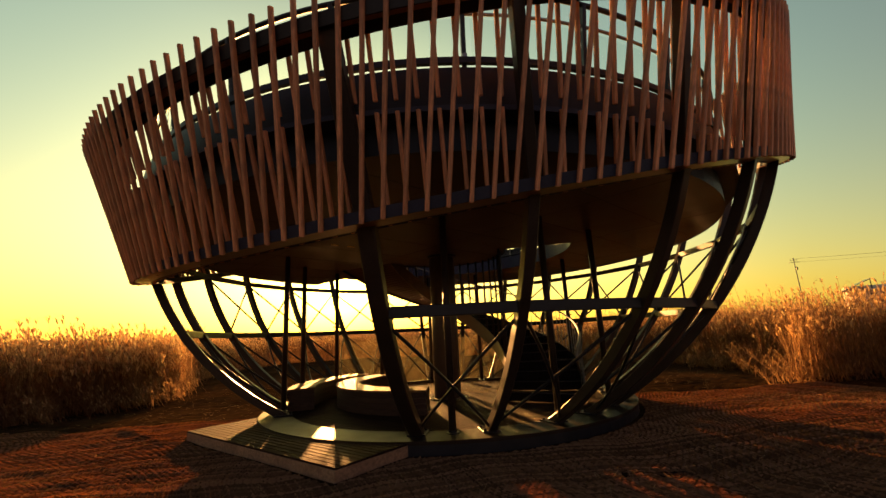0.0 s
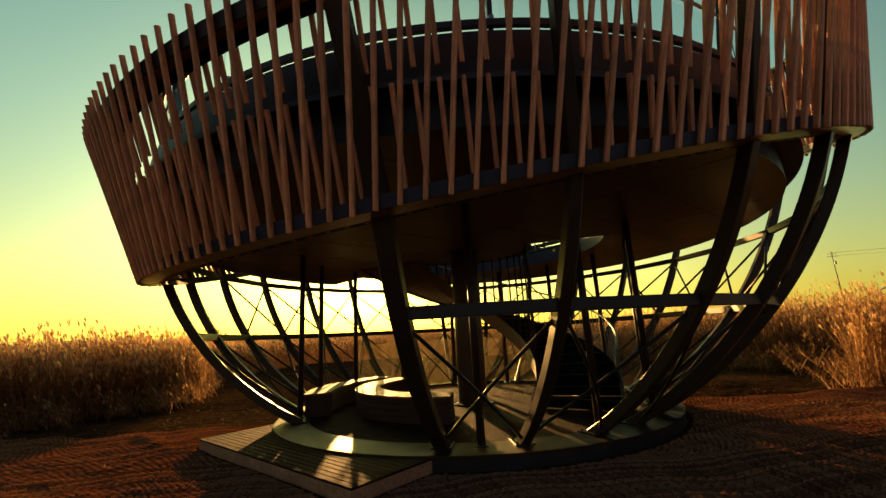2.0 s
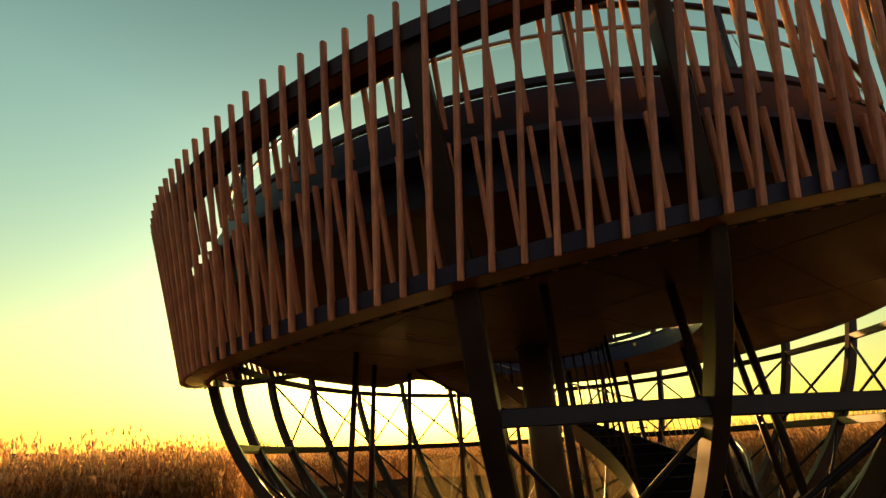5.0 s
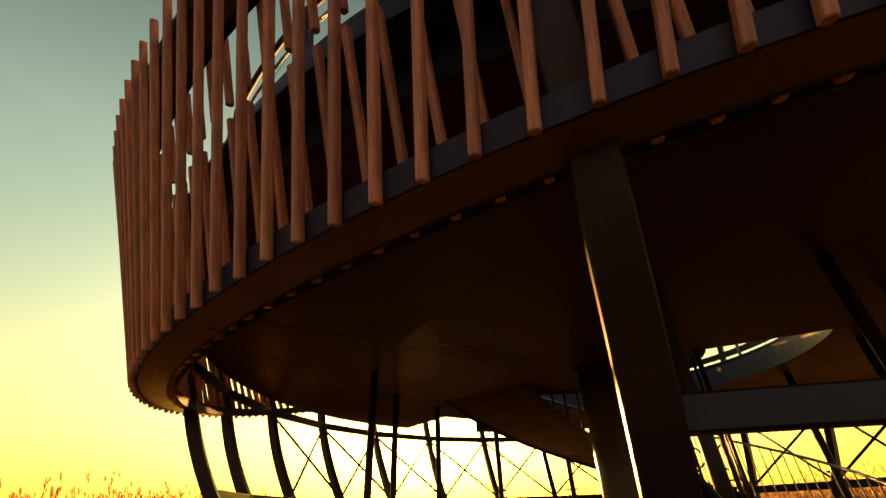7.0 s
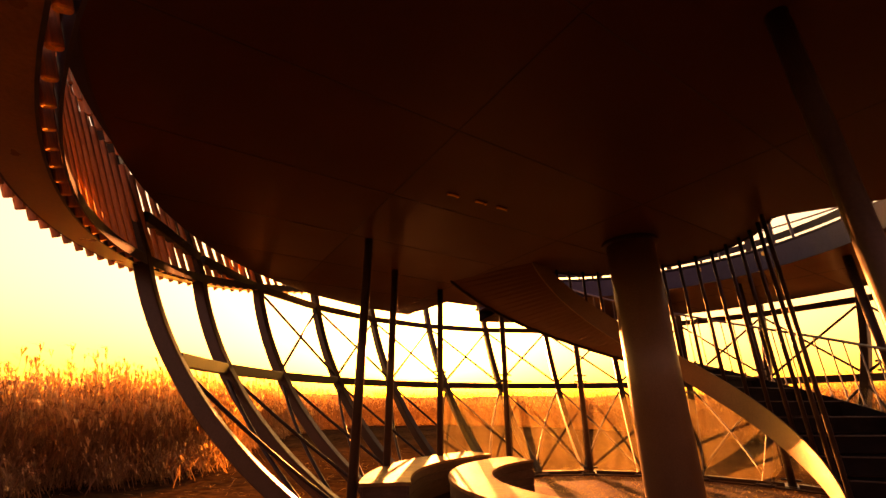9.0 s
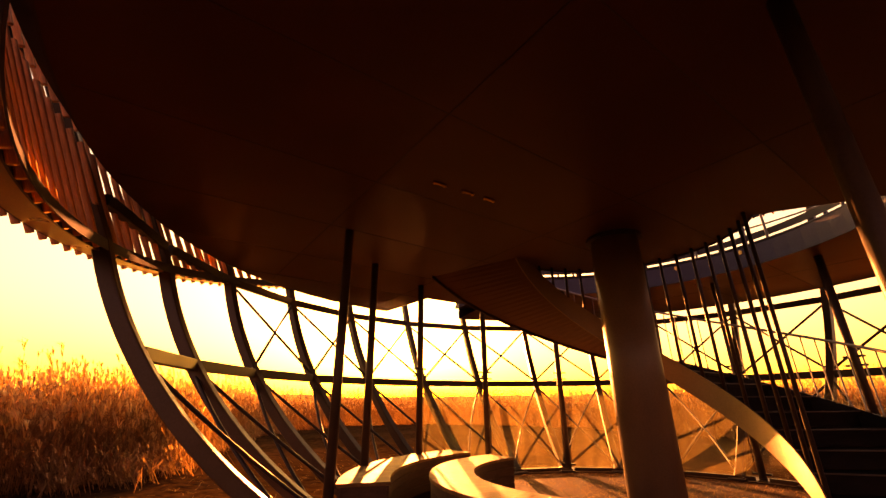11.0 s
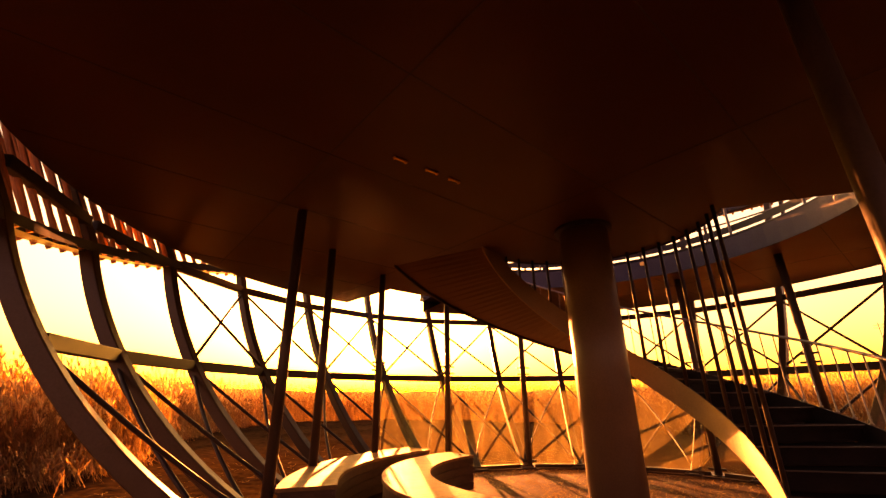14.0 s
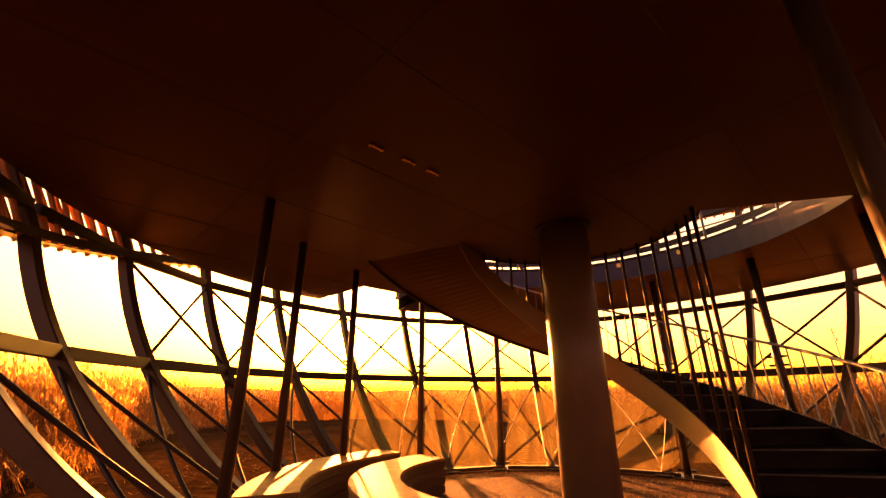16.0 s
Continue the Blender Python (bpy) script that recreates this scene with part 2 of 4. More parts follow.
GROUND = ground_material()
CORD = leafy("coir_cord", (0.22, 0.128, 0.07), (0.42, 0.225, 0.105), 0.45, 0.5)
HILL = material("distant_hill", (0.10, 0.075, 0.05), 0.9, 0.0, 0.3, 0.02, 0.0)
FENCE_WOOD = material("fence_timber", (0.36, 0.22, 0.10), 0.6, 0.0, 0.25, 5.0, 0.3, (4, 4, 0.6), 20.0)
ROOF = material("barn_roof_sheet", (0.50, 0.33, 0.25), 0.5, 0.0, 0.2, 0.8, 0.0)
PANEL = material("solar_panel", (0.03, 0.035, 0.05), 0.15, 0.0, 0.1, 2.0, 0.0)
WALL = material("barn_wall", (0.62, 0.48, 0.38), 0.7, 0.0, 0.15, 1.0, 0.0)
CONCRETE = material("pole_concrete", (0.22, 0.20, 0.18), 0.8, 0.0, 0.15, 2.0, 0.1)


# ---------- mesh helpers ----------
class Shape:
    """Collects vertices and faces in world metres."""

    def __init__(self):
        self.v, self.f = [], []

    def add(self, verts, faces):
        k = len(self.v)
        self.v += [tuple(p) for p in verts]
        self.f += [tuple(i + k for i in f) for f in faces]

    def loft(self, rings, closed=False, caps=True):
        k, n, m = len(self.v), len(rings[0]), len(rings)
        for r in rings:
            self.v += [tuple(p) for p in r]
        for j in range(m if closed else m - 1):
            a, b = k + j * n, k + ((j + 1) % m) * n
            for i in range(n):
                self.f.append((a + i, a + (i + 1) % n, b + (i + 1) % n, b + i))
        if caps and not closed:
            self.f.append(tuple(k + i for i in reversed(range(n))))
            self.f.append(tuple(k + (m - 1) * n + i for i in range(n)))

    def tube(self, pts, r, n=8, closed=False):
        pts = [Vector(p) for p in pts]
        rings, m = [], len(pts)
        a = None
        for i, p in enumerate(pts):
            d = (pts[(i + 1) % m] - pts[i - 1]) if closed else (pts[min(i + 1, m - 1)] - pts[max(i - 1, 0)])
            d.normalize()
            a = (d.orthogonal() if a is None else a - a.dot(d) * d).normalized()
            b = d.cross(a)
            rings.append([p + r * (a * math.cos(q * math.tau / n) + b * math.sin(q * math.tau / n)) for q in range(n)])
        self.loft(rings, closed)

    def bar(self, pts, side, wide, deep, chamfer=0.008):
        """A box section swept along pts; side(i) is the direction of its width."""
        pts = [Vector(p) for p in pts]
        w, d, c = wide / 2, deep / 2, chamfer
        sec = [(-w + c, -d), (w - c, -d), (w, -d + c), (w, d - c), (w - c, d), (-w + c, d), (-w, d - c), (-w, -d + c)]
        rings = []
        for i, p in enumerate(pts):
            t = (pts[min(i + 1, len(pts) - 1)] - pts[max(i - 1, 0)]).normalized()
            u = Vector(side(i))
            u = (u - u.dot(t) * t).normalized()
            v = t.cross(u)
            rings.append([p + u * x + v * y for x, y in sec])
        self.loft(rings)

    def box(self, m, x, y, z, chamfer=0.004):
        """A chamfered box with sides x, y, z about the pose m."""
        c = min(chamfer, x / 3, y / 3, z / 3)
        rings = []
        for zz, q in ((-z / 2, c), (-z / 2 + c, 0), (z / 2 - c, 0), (z / 2, c)):
            a, b = x / 2 - q, y / 2 - q
            rings.append([m @ Vector(p) for p in ((-a, -b, zz), (a, -b, zz), (a, b, zz), (-a, b, zz))])
        self.loft(rings)

    def lathe(self, base, profile, n=24):
        """profile: rows of (radius, height) turned about the upright through base."""
        base = Vector(base)
        self.loft([[base + Vector((r * math.cos(i * math.tau / n), r * math.sin(i * math.tau / n), z)) for i in range(n)] for r, z in profile])

    def mesh(self, name, mat, smooth=False):
        me = bpy.data.meshes.new(name)
        me.from_pydata(self.v, [], self.f)
        me.materials.append(mat)
        if smooth:
            me.polygons.foreach_set("use_smooth", [True] * len(me.polygons))
        me.update()
        return me


def thing(name, at, label, category, group="", kind=""):
    e = new(name)
    e.empty_display_size = 0.2
    e.location = at
    return tagged(e, label, category, group, kind)


def world_place(ob):
    p = Vector(ob.location)
    while ob.parent:
        ob = ob.parent
        p += ob.location
    return p


def part(name, shape, mat, parent, label="", smooth=False):
    """One mesh, given in world metres, as a part of parent."""
    ob = new(name, shape.mesh(name, mat, smooth))
    ob.parent = parent
    ob.location = -world_place(parent)
    if label:
        ob["label"] = label
    return ob


def piece(name, me, parent, m):
    """A piece on shared mesh data, at the world pose m."""
    ob = new(name, me)
    ob.parent = parent
    ob.matrix_basis = Matrix.Translation(-world_place(parent)) @ m
    return ob


def whole(name, shape, mat, label, category, kind="", group="", smooth=False):
    return tagged(new(name, shape.mesh(name, mat, smooth)), label, category, group, kind)


# ---------- the plan ----------
CX, CY = 0.55, 10.10


def pol(r, az, z=0.0):
    a = radians(az)
    return Vector((CX + r * math.cos(a), CY + r * math.sin(a), z))


def fl(r, az, z=0.0):
    """As pol(), about the middle of the viewing floor."""
    return pol(r, az, z)


def rad(az):
    return Vector((math.cos(radians(az)), math.sin(radians(az)), 0))


def tan(az):
    return Vector((-math.sin(radians(az)), math.cos(radians(az)), 0))


RING_O = Vector((1.13, 10.78, 4.10))
BAND_R, BAND_H = 6.42, 2.20


HOOP_MID = Vector((1.13, 10.78, 0))


def ring_z(p):
    """Height of the tilted plane in which the lower hoop lies."""
    return 3.883 + 0.1605 * (p.x - CX) + 0.1997 * (p.y - CY)


def hoop_at(f, ang, out=0.0):
    """A point of the tilted slat band: 0 to 1 from its lower to its upper hoop, direction, metres outwards."""
    a = radians(ang)
    c, q = math.cos(a), math.sin(a)
    lo = Vector((HOOP_MID.x + 6.85 * c, HOOP_MID.y + 6.85 * q, 0))
    hi = Vector((HOOP_MID.x - 0.34 + 7.05 * c, HOOP_MID.y - 0.43 + 7.05 * q, 0))
    lo.z = ring_z(lo)
    hi.z = ring_z(hi) + 2.08
    return lo.lerp(hi, f) + Vector((c, q, 0)) * out


def rp(r, ang, h):
    return hoop_at(h / BAND_H, ang, r - BAND_R)


def rout(ang):
    return rad(ang)


def rib_r(z):
    return 6.05 * math.sqrt(1 - ((z - 4) / 4.904) ** 2) if z < 4 else 6.05


def hoop_reach(az):
    """Distance from the middle at which the lower hoop lies in that direction."""
    d = rad(az)
    o = Vector((CX, CY, 0)) - HOOP_MID
    b = o.dot(d)
    return -b + math.sqrt(b * b - o.dot(o) + 6.85 ** 2)


@functools.lru_cache(None)
def rib_end(az):
    """Height at which a rib reaches the lower hoop, and how far it flares out to it."""
    r = hoop_reach(az) - 0.24
    z = ring_z(pol(r, az)) + 0.05
    return z, r - rib_r(z)


def rib_at(az, z, out=0.0):
    """A point of the bowl that the ribs form, flaring out towards the tilted hoop."""
    top, flare = rib_end(az)
    f = min(max(z / top, 0), 1)
    return pol(rib_r(z) + flare * f * f + out, az, z)


RIB_AZ = [197.5, 183.7, 168.9, 153.8, 138.7, 123.6, 108.5, 93.3, 77.6, 62.3, 46.9, 31.5, 16.2, 2.1, -12.0, -26.1, -40.3, -54.4, -68.3, -86.0, -102.9]
GROUND_Z = -0.17
SOFFIT_Z, WALK_Z, FLOOR_Z = 3.30, 3.58, 4.05  # soffit, walking level, top of the edge upstand

# ---------- ground ----------


RIDGES = [((-9.8, 9.9), (-5.4, 6.0), 0.09, 0.06), ((-5.9, 9.5), (-4.5, 8.1), 0.05, 0.12), ((-4.3, 5.7), (-3.3, 4.8), 0.05, 0.2), ((-5.6, 7.2), (-4.4, 6.2), 0.02, 0.16), ((6.5, 7.8), (9.0, 6.2), 0.03, 0.2)]


def lump(x, y):
    """Height of the earth: broad swells, hummocks under the net, and a few folds of it."""
    d = math.hypot(x - CX, y - CY)
    near = min(max((d - 4.0) / 2.0, 0), 1) * min(1, 30 / max(d, 1))
    h = noise.noise((x * 0.35, y * 0.35, 3.1)) * 0.09 + noise.noise((x * 1.0, y * 1.0, 7.7)) * 0.035 + noise.noise((x * 2.6, y * 2.6, 1.2)) * 0.02
    fold = 0
    if -11 < x < 10 and 4 < y < 11:
        for (ax, ay), (bx, by), high, wide in RIDGES:
            f = ((x - ax) * (bx - ax) + (y - ay) * (by - ay)) / ((bx - ax) ** 2 + (by - ay) ** 2)
            if -0.1 < f < 1.1:
                q = math.hypot(x - ax - (bx - ax) * f, y - ay - (by - ay) * f) + 0.06 * noise.noise((x * 1.7, y * 1.7, 5))
                fold += 0.65 * high * math.exp(-(q / wide) ** 2) * min(1, (f + 0.1) * 5, (1.1 - f) * 5)
    rise = min(max((d - 9) / 6, 0), 1) * 0.06
    return GROUND_Z + h * near + rise + fold * near


def build_ground():
    s = Shape()
    far = [60, 160, 500, 1500]
    xs = [-v for v in reversed(far)] + [-30 + 0.5 * i for i in range(36)] + [-12 + 0.1 * i for i in range(230)] + [11 + 0.5 * i for i in range(39)] + far
    ys = [-v for v in reversed(far)] + [-30 + 0.5 * i for i in range(54)] + [-3 + 0.1 * i for i in range(150)] + [12 + 0.5 * i for i in range(57)] + far
    for y in ys:
        for x in xs:
            s.v.append((x, y, lump(x, y) if abs(x) < 40 and abs(y) < 45 else GROUND_Z))
    n = len(xs)
    s.f = [(j * n + i, j * n + i + 1, (j + 1) * n + i + 1, (j + 1) * n + i) for j in range(len(ys) - 1) for i in range(n - 1)]
    whole("ground", s, GROUND, "bare brown earth under a coarse coir erosion net", "ground", "structure", smooth=True)


build_ground()

# ---------- deck ----------
AP_L, AP_F = Vector((-4.2, 8.26, 0)), Vector((-1.21, 5.40, 0))
AP_DIR = (AP_F - AP_L).normalized()
AP_IN = Vector((-AP_DIR.y, AP_DIR.x, 0))
AP_LEN = (AP_F - AP_L).length
DECK_R = 3.98


def build_deck():
    deck = thing("deck_floor", (CX, CY, GROUND_Z), "round brown timber deck with a steel rim plate, dusted with straw", "deck", kind="structure")
    s = Shape()
    rim = [(DECK_R - 0.02, GROUND_Z - 0.1), (DECK_R - 0.02, -0.028), (DECK_R - 0.06, -0.026)]
    s.lathe((CX, CY, 0), rim + [(0.05, -0.026)], 96)
    part("deck_edge", s, STEEL, deck, "dark steel edge of the deck")
    # boards run along the apron's front
    w, gap = 0.095, 0.008
    k = int(3.36 / w)
    for i in range(-k, k + 1):
        off = i * w
        half = math.sqrt(3.38 ** 2 - off * off)
        mid = Vector((CX, CY, -0.013)) + AP_IN * off
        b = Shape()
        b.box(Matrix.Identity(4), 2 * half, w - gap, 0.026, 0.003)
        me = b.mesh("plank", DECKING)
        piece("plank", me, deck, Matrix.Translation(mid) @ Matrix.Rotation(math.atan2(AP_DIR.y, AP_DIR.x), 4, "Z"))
    # steel ring plate on which the ribs stand
    s = Shape()
    n = 120
    prof = [(3.36, 0.002), (3.36, 0.018), (3.40, 0.020), (3.93, 0.020), (3.97, 0.018), (3.97, -0.03)]
    s.loft([[Vector((CX + r * math.cos(i * math.tau / n), CY + r * math.sin(i * math.tau / n), z)) for r, z in prof] for i in range(n)], closed=True, caps=False)
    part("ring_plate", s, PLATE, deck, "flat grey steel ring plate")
    # the apron in front of the entrance
    apron = thing("entrance_apron", AP_L.lerp(AP_F, 0.5) + Vector((0, 0, GROUND_Z)), "low timber apron before the open side of the pavilion", "deck", kind="structure")
    s = Shape()
    depth = 3.0
    c = AP_L.lerp(AP_F, 0.5) + AP_IN * (depth / 2)
    m = Matrix.Translation((c.x, c.y, -0.105)) @ Matrix.Rotation(math.atan2(AP_DIR.y, AP_DIR.x), 4, "Z")
    s.box(m, AP_LEN, depth, 0.15, 0.006)
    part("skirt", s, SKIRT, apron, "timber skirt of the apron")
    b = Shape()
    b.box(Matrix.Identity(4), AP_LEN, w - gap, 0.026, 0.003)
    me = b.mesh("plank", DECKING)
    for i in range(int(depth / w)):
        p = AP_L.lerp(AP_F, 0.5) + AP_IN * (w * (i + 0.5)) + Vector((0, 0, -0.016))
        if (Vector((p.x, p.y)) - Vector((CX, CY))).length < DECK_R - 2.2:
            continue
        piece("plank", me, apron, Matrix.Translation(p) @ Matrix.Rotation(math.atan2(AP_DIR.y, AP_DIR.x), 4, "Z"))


build_deck()

# ---------- frame of ribs, beams and braces ----------


def build_frame():
    frame_thing = thing("pavilion_frame", (CX, CY, 0), "curved dark steel ribs with beams and cross braces, bowl-shaped pavilion", "frame")
    for az in RIB_AZ:
        zt = rib_end(az)[0]
        pts = [rib_at(az, zt * k / 22) for k in range(23)]
        foot, head = pts[-1], rp(BAND_R - 0.16, 1.0 + math.degrees(math.atan2(pts[-1].y - HOOP_MID.y, pts[-1].x - HOOP_MID.x)), BAND_H - 0.05)
        up = [foot.lerp(head, k / 6) for k in range(1, 7)]
        t = tan(az)
        s = Shape()
        s.bar(pts + up, lambda i: t, 0.19 if az < -95 else 0.125, 0.145, 0.010)
        rib = part("rib", s, RIB, frame_thing)
        s = Shape()
        s.box(Matrix.Translation(pol(rib_r(0) + 0.02, az, 0.03)) @ Matrix.Rotation(radians(az), 4, "Z"), 0.34, 0.26, 0.022)
        for dx in (-0.12, 0.12):
            for dy in (-0.09, 0.09):
                s.lathe(pol(rib_r(0) + 0.02 + dx, az, 0.04) + tan(az) * dy, [(0.018, 0), (0.018, 0.022), (0.004, 0.026)], 6)
        part("foot_plate", s, STEEL, rib, "bolted steel foot plate")
    for i in range(20):
        a, b = RIB_AZ[i], RIB_AZ[i + 1]
        for z, h, d in ((1.665, 0.13, 0.10), (3.18, 0.12, 0.10)):
            if z > 3 and i > 15:
                continue
            p, q = rib_at(a, z, -0.01), rib_at(b, z, -0.01)
            ax = (q - p).normalized()
            s = Shape()
            s.bar([p + ax * 0.06, q - ax * 0.06], lambda k: Vector((0, 0, 1)), h, d, 0.008)
            part("ring_beam", s, STEEL, frame_thing)
        # lower braces
        for (za, zb) in ((1.59, 0.06), (0.06, 1.59)):
            pts = []
            for k in range(9):
                f = k / 8
                z = za + (zb - za) * f
                d = -0.03 if za > zb else 0.035
                chord = rib_at(a, za, d).lerp(rib_at(b, zb, d), f)
                pts.append(chord.lerp(rib_at(a + (b - a) * f, z, d), 0.45))
            s = Shape()
            s.tube(pts, 0.022, 8)
            part("lower_brace", s, STEEL, frame_thing, smooth=True)
        if 2 <= i <= 15:
            for (za, zb) in ((1.73, min(3.12, rib_end(b)[0])), (min(3.12, rib_end(a)[0]), 1.73)):
                d = -0.032 if za > zb else -0.008
                p, q = rib_at(a, za, d), rib_at(b, zb, d)
                s = Shape()
                s.tube([p, p.lerp(q, 0.5), q], 0.023, 8)
                part("tie_rod", s, STEEL, frame_thing, smooth=True)


build_frame()

# ---------- slat band ----------


def ring_strip(s, r0, r1, h0, h1, n=180):
    """A closed ring of rectangular section in the band's frame."""
    s.loft([[rp(r, i * 360 / n, h) for r, h in ((r0, h0), (r1, h0), (r1, h1), (r0, h1))] for i in range(n)], closed=True, caps=False)


def slat_mesh(length, name="slat"):
    s = Shape()
    a, b, c = 0.0225, 0.026, 0.014
    sec = [(x, y) for u, v in ((1, -1), (1, 1), (-1, 1), (-1, -1)) for x, y in ((u * (a - c), v * b), (u * (a - 0.3 * c), v * (b - 0.3 * c)), (u * a, v * (b - c)))[:: -u * v]]
    s.loft([[(x * q, y * q, z) for x, y in sec] for z, q in ((0, 0.86), (0.006, 1), (length - 0.006, 1), (length, 0.86))])
    return s.mesh(name, SLAT)


def stand(p, q, out):
    """A pose at p whose z points to q and whose y points outwards."""
    z = (q - p).normalized()
    y = (out - out.dot(z) * z).normalized()
    x = y.cross(z)
    return Matrix.Translation(p) @ Matrix((x, y, z)).transposed().to_4x4()


def build_band():
    band = thing("slat_screen", RING_O, "tilted ring of red-brown upright timber slats on steel hoops", "screen")
    for name, mat, rows in (("lower_hoop", FASCIA, ((6.372, 6.386, 0.02, 0.15), (6.162, 6.372, 0.02, 0.034), (6.148, 6.162, 0.015, 0.13), (6.074, 6.086, 0.025, 0.15))),
                            ("upper_hoop", STEEL, ((6.372, 6.386, 2.02, 2.16), (6.16, 6.372, 2.146, 2.16), (6.146, 6.16, 2.03, 2.16)))):
        for row in rows:
            s = Shape()
            ring_strip(s, *row)
            # the flat strips get the sunlit tan, the other plates their own steel
            part(name, s, HOOP if row[1] == 6.372 else mat, band, "grey steel lower hoop, its underside coloured tan as if sunlit" if mat is FASCIA else "dark steel upper hoop")
    outer = slat_mesh(BAND_H)
    count = 200
    rnd = random.Random(5)
    for i in range(count):
        a = (i + 0.06) * 360 / count
        p = rp(BAND_R + rnd.uniform(-0.003, 0.003), a + rnd.uniform(-0.06, 0.06), rnd.uniform(-0.012, 0.002))
        q = rp(BAND_R, a + 4.1 + rnd.uniform(-0.08, 0.08), BAND_H)
        piece("slat", outer, band, stand(p, q, rout(a)))
    inner = thing("inner_slat_screen", RING_O, "inner row of leaning red-brown timber slats, broken by the floor edge", "screen")
    lean, ri = 1.9, 6.118

    def at(a, h):
        return rp(ri, a + lean * h / BAND_H, h)

    def height_for(a, z):
        lo, hi = -1.0, 3.5
        for _ in range(30):
            m = (lo + hi) / 2
            lo, hi = (m, hi) if at(a, m).z < z else (lo, m)
        return lo

    for i in range(count):
        a = i * 360 / count
        h0, h1 = height_for(a, 3.60), height_for(a, 3.70)
        if h0 > 0.15:
            p, q = at(a, 0.02), at(a, min(h0, 2.12))
            piece("lower_slat", slat_mesh((q - p).length, "lower_slat"), inner, stand(p, q, rout(a)))
        if h1 < 2.0:
            p, q = at(a, max(h1, 0.012)), at(a, 2.12)
            piece("upper_slat", slat_mesh((q - p).length, "upper_slat"), inner, stand(p, q, rout(a)))


build_band()

# ---------- floor of the viewing level ----------
GAP_A0, GAP_A1 = 112.0, 132.0
OPEN_R0, OPEN_R1, OPEN_A0, OPEN_A1, OPEN_TOP = 1.56, 3.08, -20.0, 132.0, 156.0


def sp(r, az, z=0.0):
    """As pol(), about the stair's own middle."""
    return pol(r, az, z) + Vector((-0.06, -0.13, 0))


def open_cell(r, a, end=OPEN_A1):
    """Whether a place lies in the stair opening or in the small gap left in the soffit."""
    a = (a + 180) % 360 - 180
    return (OPEN_R0 < r < OPEN_R1 and OPEN_A0 < a < end) or (r > 4.2 and GAP_A0 < a < GAP_A1)


def build_floor():
    slab = thing("viewing_floor", (CX, CY, SOFFIT_Z), "round raised floor with a brown boarded soffit and a stair opening", "floor", kind="structure")
    radii = [0.0, 0.8, OPEN_R0, 2.3, OPEN_R1, 4.2, 5.2, 5.80]
    angs = [OPEN_A0 + 4.0 * i for i in range(91)]
    assert abs((OPEN_A1 - OPEN_A0) % 4.0) < 1e-6
    under, sides = Shape(), Shape()

    def mid(r, a):
        return fl(r, a, SOFFIT_Z) if r > 3.5 else sp(r, a, SOFFIT_Z)

    for i in range(len(radii) - 1):
        for j in range(90):
            r0, r1, a0, a1 = radii[i], radii[i + 1], angs[j], angs[j + 1]
            hole = [open_cell((r0 + r1) / 2, (a0 + a1) / 2, e) for e in (OPEN_A1, OPEN_TOP)]
            low = [mid(r0, a0), mid(r0, a1), mid(r1, a1), mid(r1, a0)]
            top = [p + Vector((0, 0, WALK_Z - SOFFIT_Z)) for p in reversed(low)]
            if r0 == 0:
                low, top = low[1:], [t for k, t in enumerate(top) if k < 3]
            if not hole[0]:
                under.add(low, [tuple(range(len(low)))])
            if not hole[1]:
                under.add(top, [tuple(range(len(top)))])
    part("soffit", under, SOFFIT, slab, "brown boarded soffit")

    def wall(p, q, z0, z1, out):
        d = Vector(out) * 0.02
        u, w = Vector((0, 0, z0)), Vector((0, 0, z1))
        sides.loft([[p + u, p + u + d, p + w + d, p + w], [q + u, q + u + d, q + w + d, q + w]])

    for j in range(90):
        a0, a1 = angs[j], angs[j + 1]
        if GAP_A0 <= a0 < GAP_A1:
            continue
        wall(fl(5.80, a0), fl(5.80, a1), SOFFIT_Z, FLOOR_Z, rad((a0 + a1) / 2))
    part("edge_beam", sides, STEEL, slab, "dark edge beam")
    sides = Shape()
    for j in range(90):
        a0, a1 = angs[j], angs[j + 1]
        if OPEN_A0 <= a0 < OPEN_TOP - 1:
            z0 = SOFFIT_Z - 0.02 if a0 < OPEN_A1 - 1 else SOFFIT_Z + 0.01
            wall(sp(OPEN_R1, a0), sp(OPEN_R1, a1), z0, WALK_Z + 0.03, -rad(a0 + 2))
            wall(sp(OPEN_R0, a0), sp(OPEN_R0, a1), z0, WALK_Z + 0.03, rad(a0 + 2))
    for a, sgn in ((OPEN_A0, 1), (OPEN_TOP, -1)):
        wall(sp(OPEN_R0 + 0.03, a), sp(OPEN_R1 - 0.03, a), SOFFIT_Z + 0.005, WALK_Z, tan(a) * sgn)
    part("opening_lining", sides, FASCIA, slab, "grey steel lining of the stair opening")
    # outer fascia with its bracket plate, left out where the rim is open
    n = 160
    round_rim = [GAP_A1 + (360 - GAP_A1 + GAP_A0) * i / n for i in range(n + 1)]
    s = Shape()
    for r0, r1, z0, z1 in ((5.98, 6.00, 3.69, 4.06), (5.82, 5.98, 3.98, 4.03)):
        s.loft([[fl(r, a, z) for r, z in ((r0, z0), (r1, z0), (r1, z1), (r0, z1))] for a in round_rim])
    part("fascia", s, STEEL, slab, "dark steel floor fascia")
    s = Shape()
    s.loft([[fl(r, a, z) for r, z in ((5.81, 3.63), (6.07, 3.63), (6.07, 3.69), (5.81, 3.69))] for a in round_rim])
    part("ledge", s, FASCIA, slab, "grey steel ledge below the fascia")
    # joints between the soffit boards
    s = Shape()
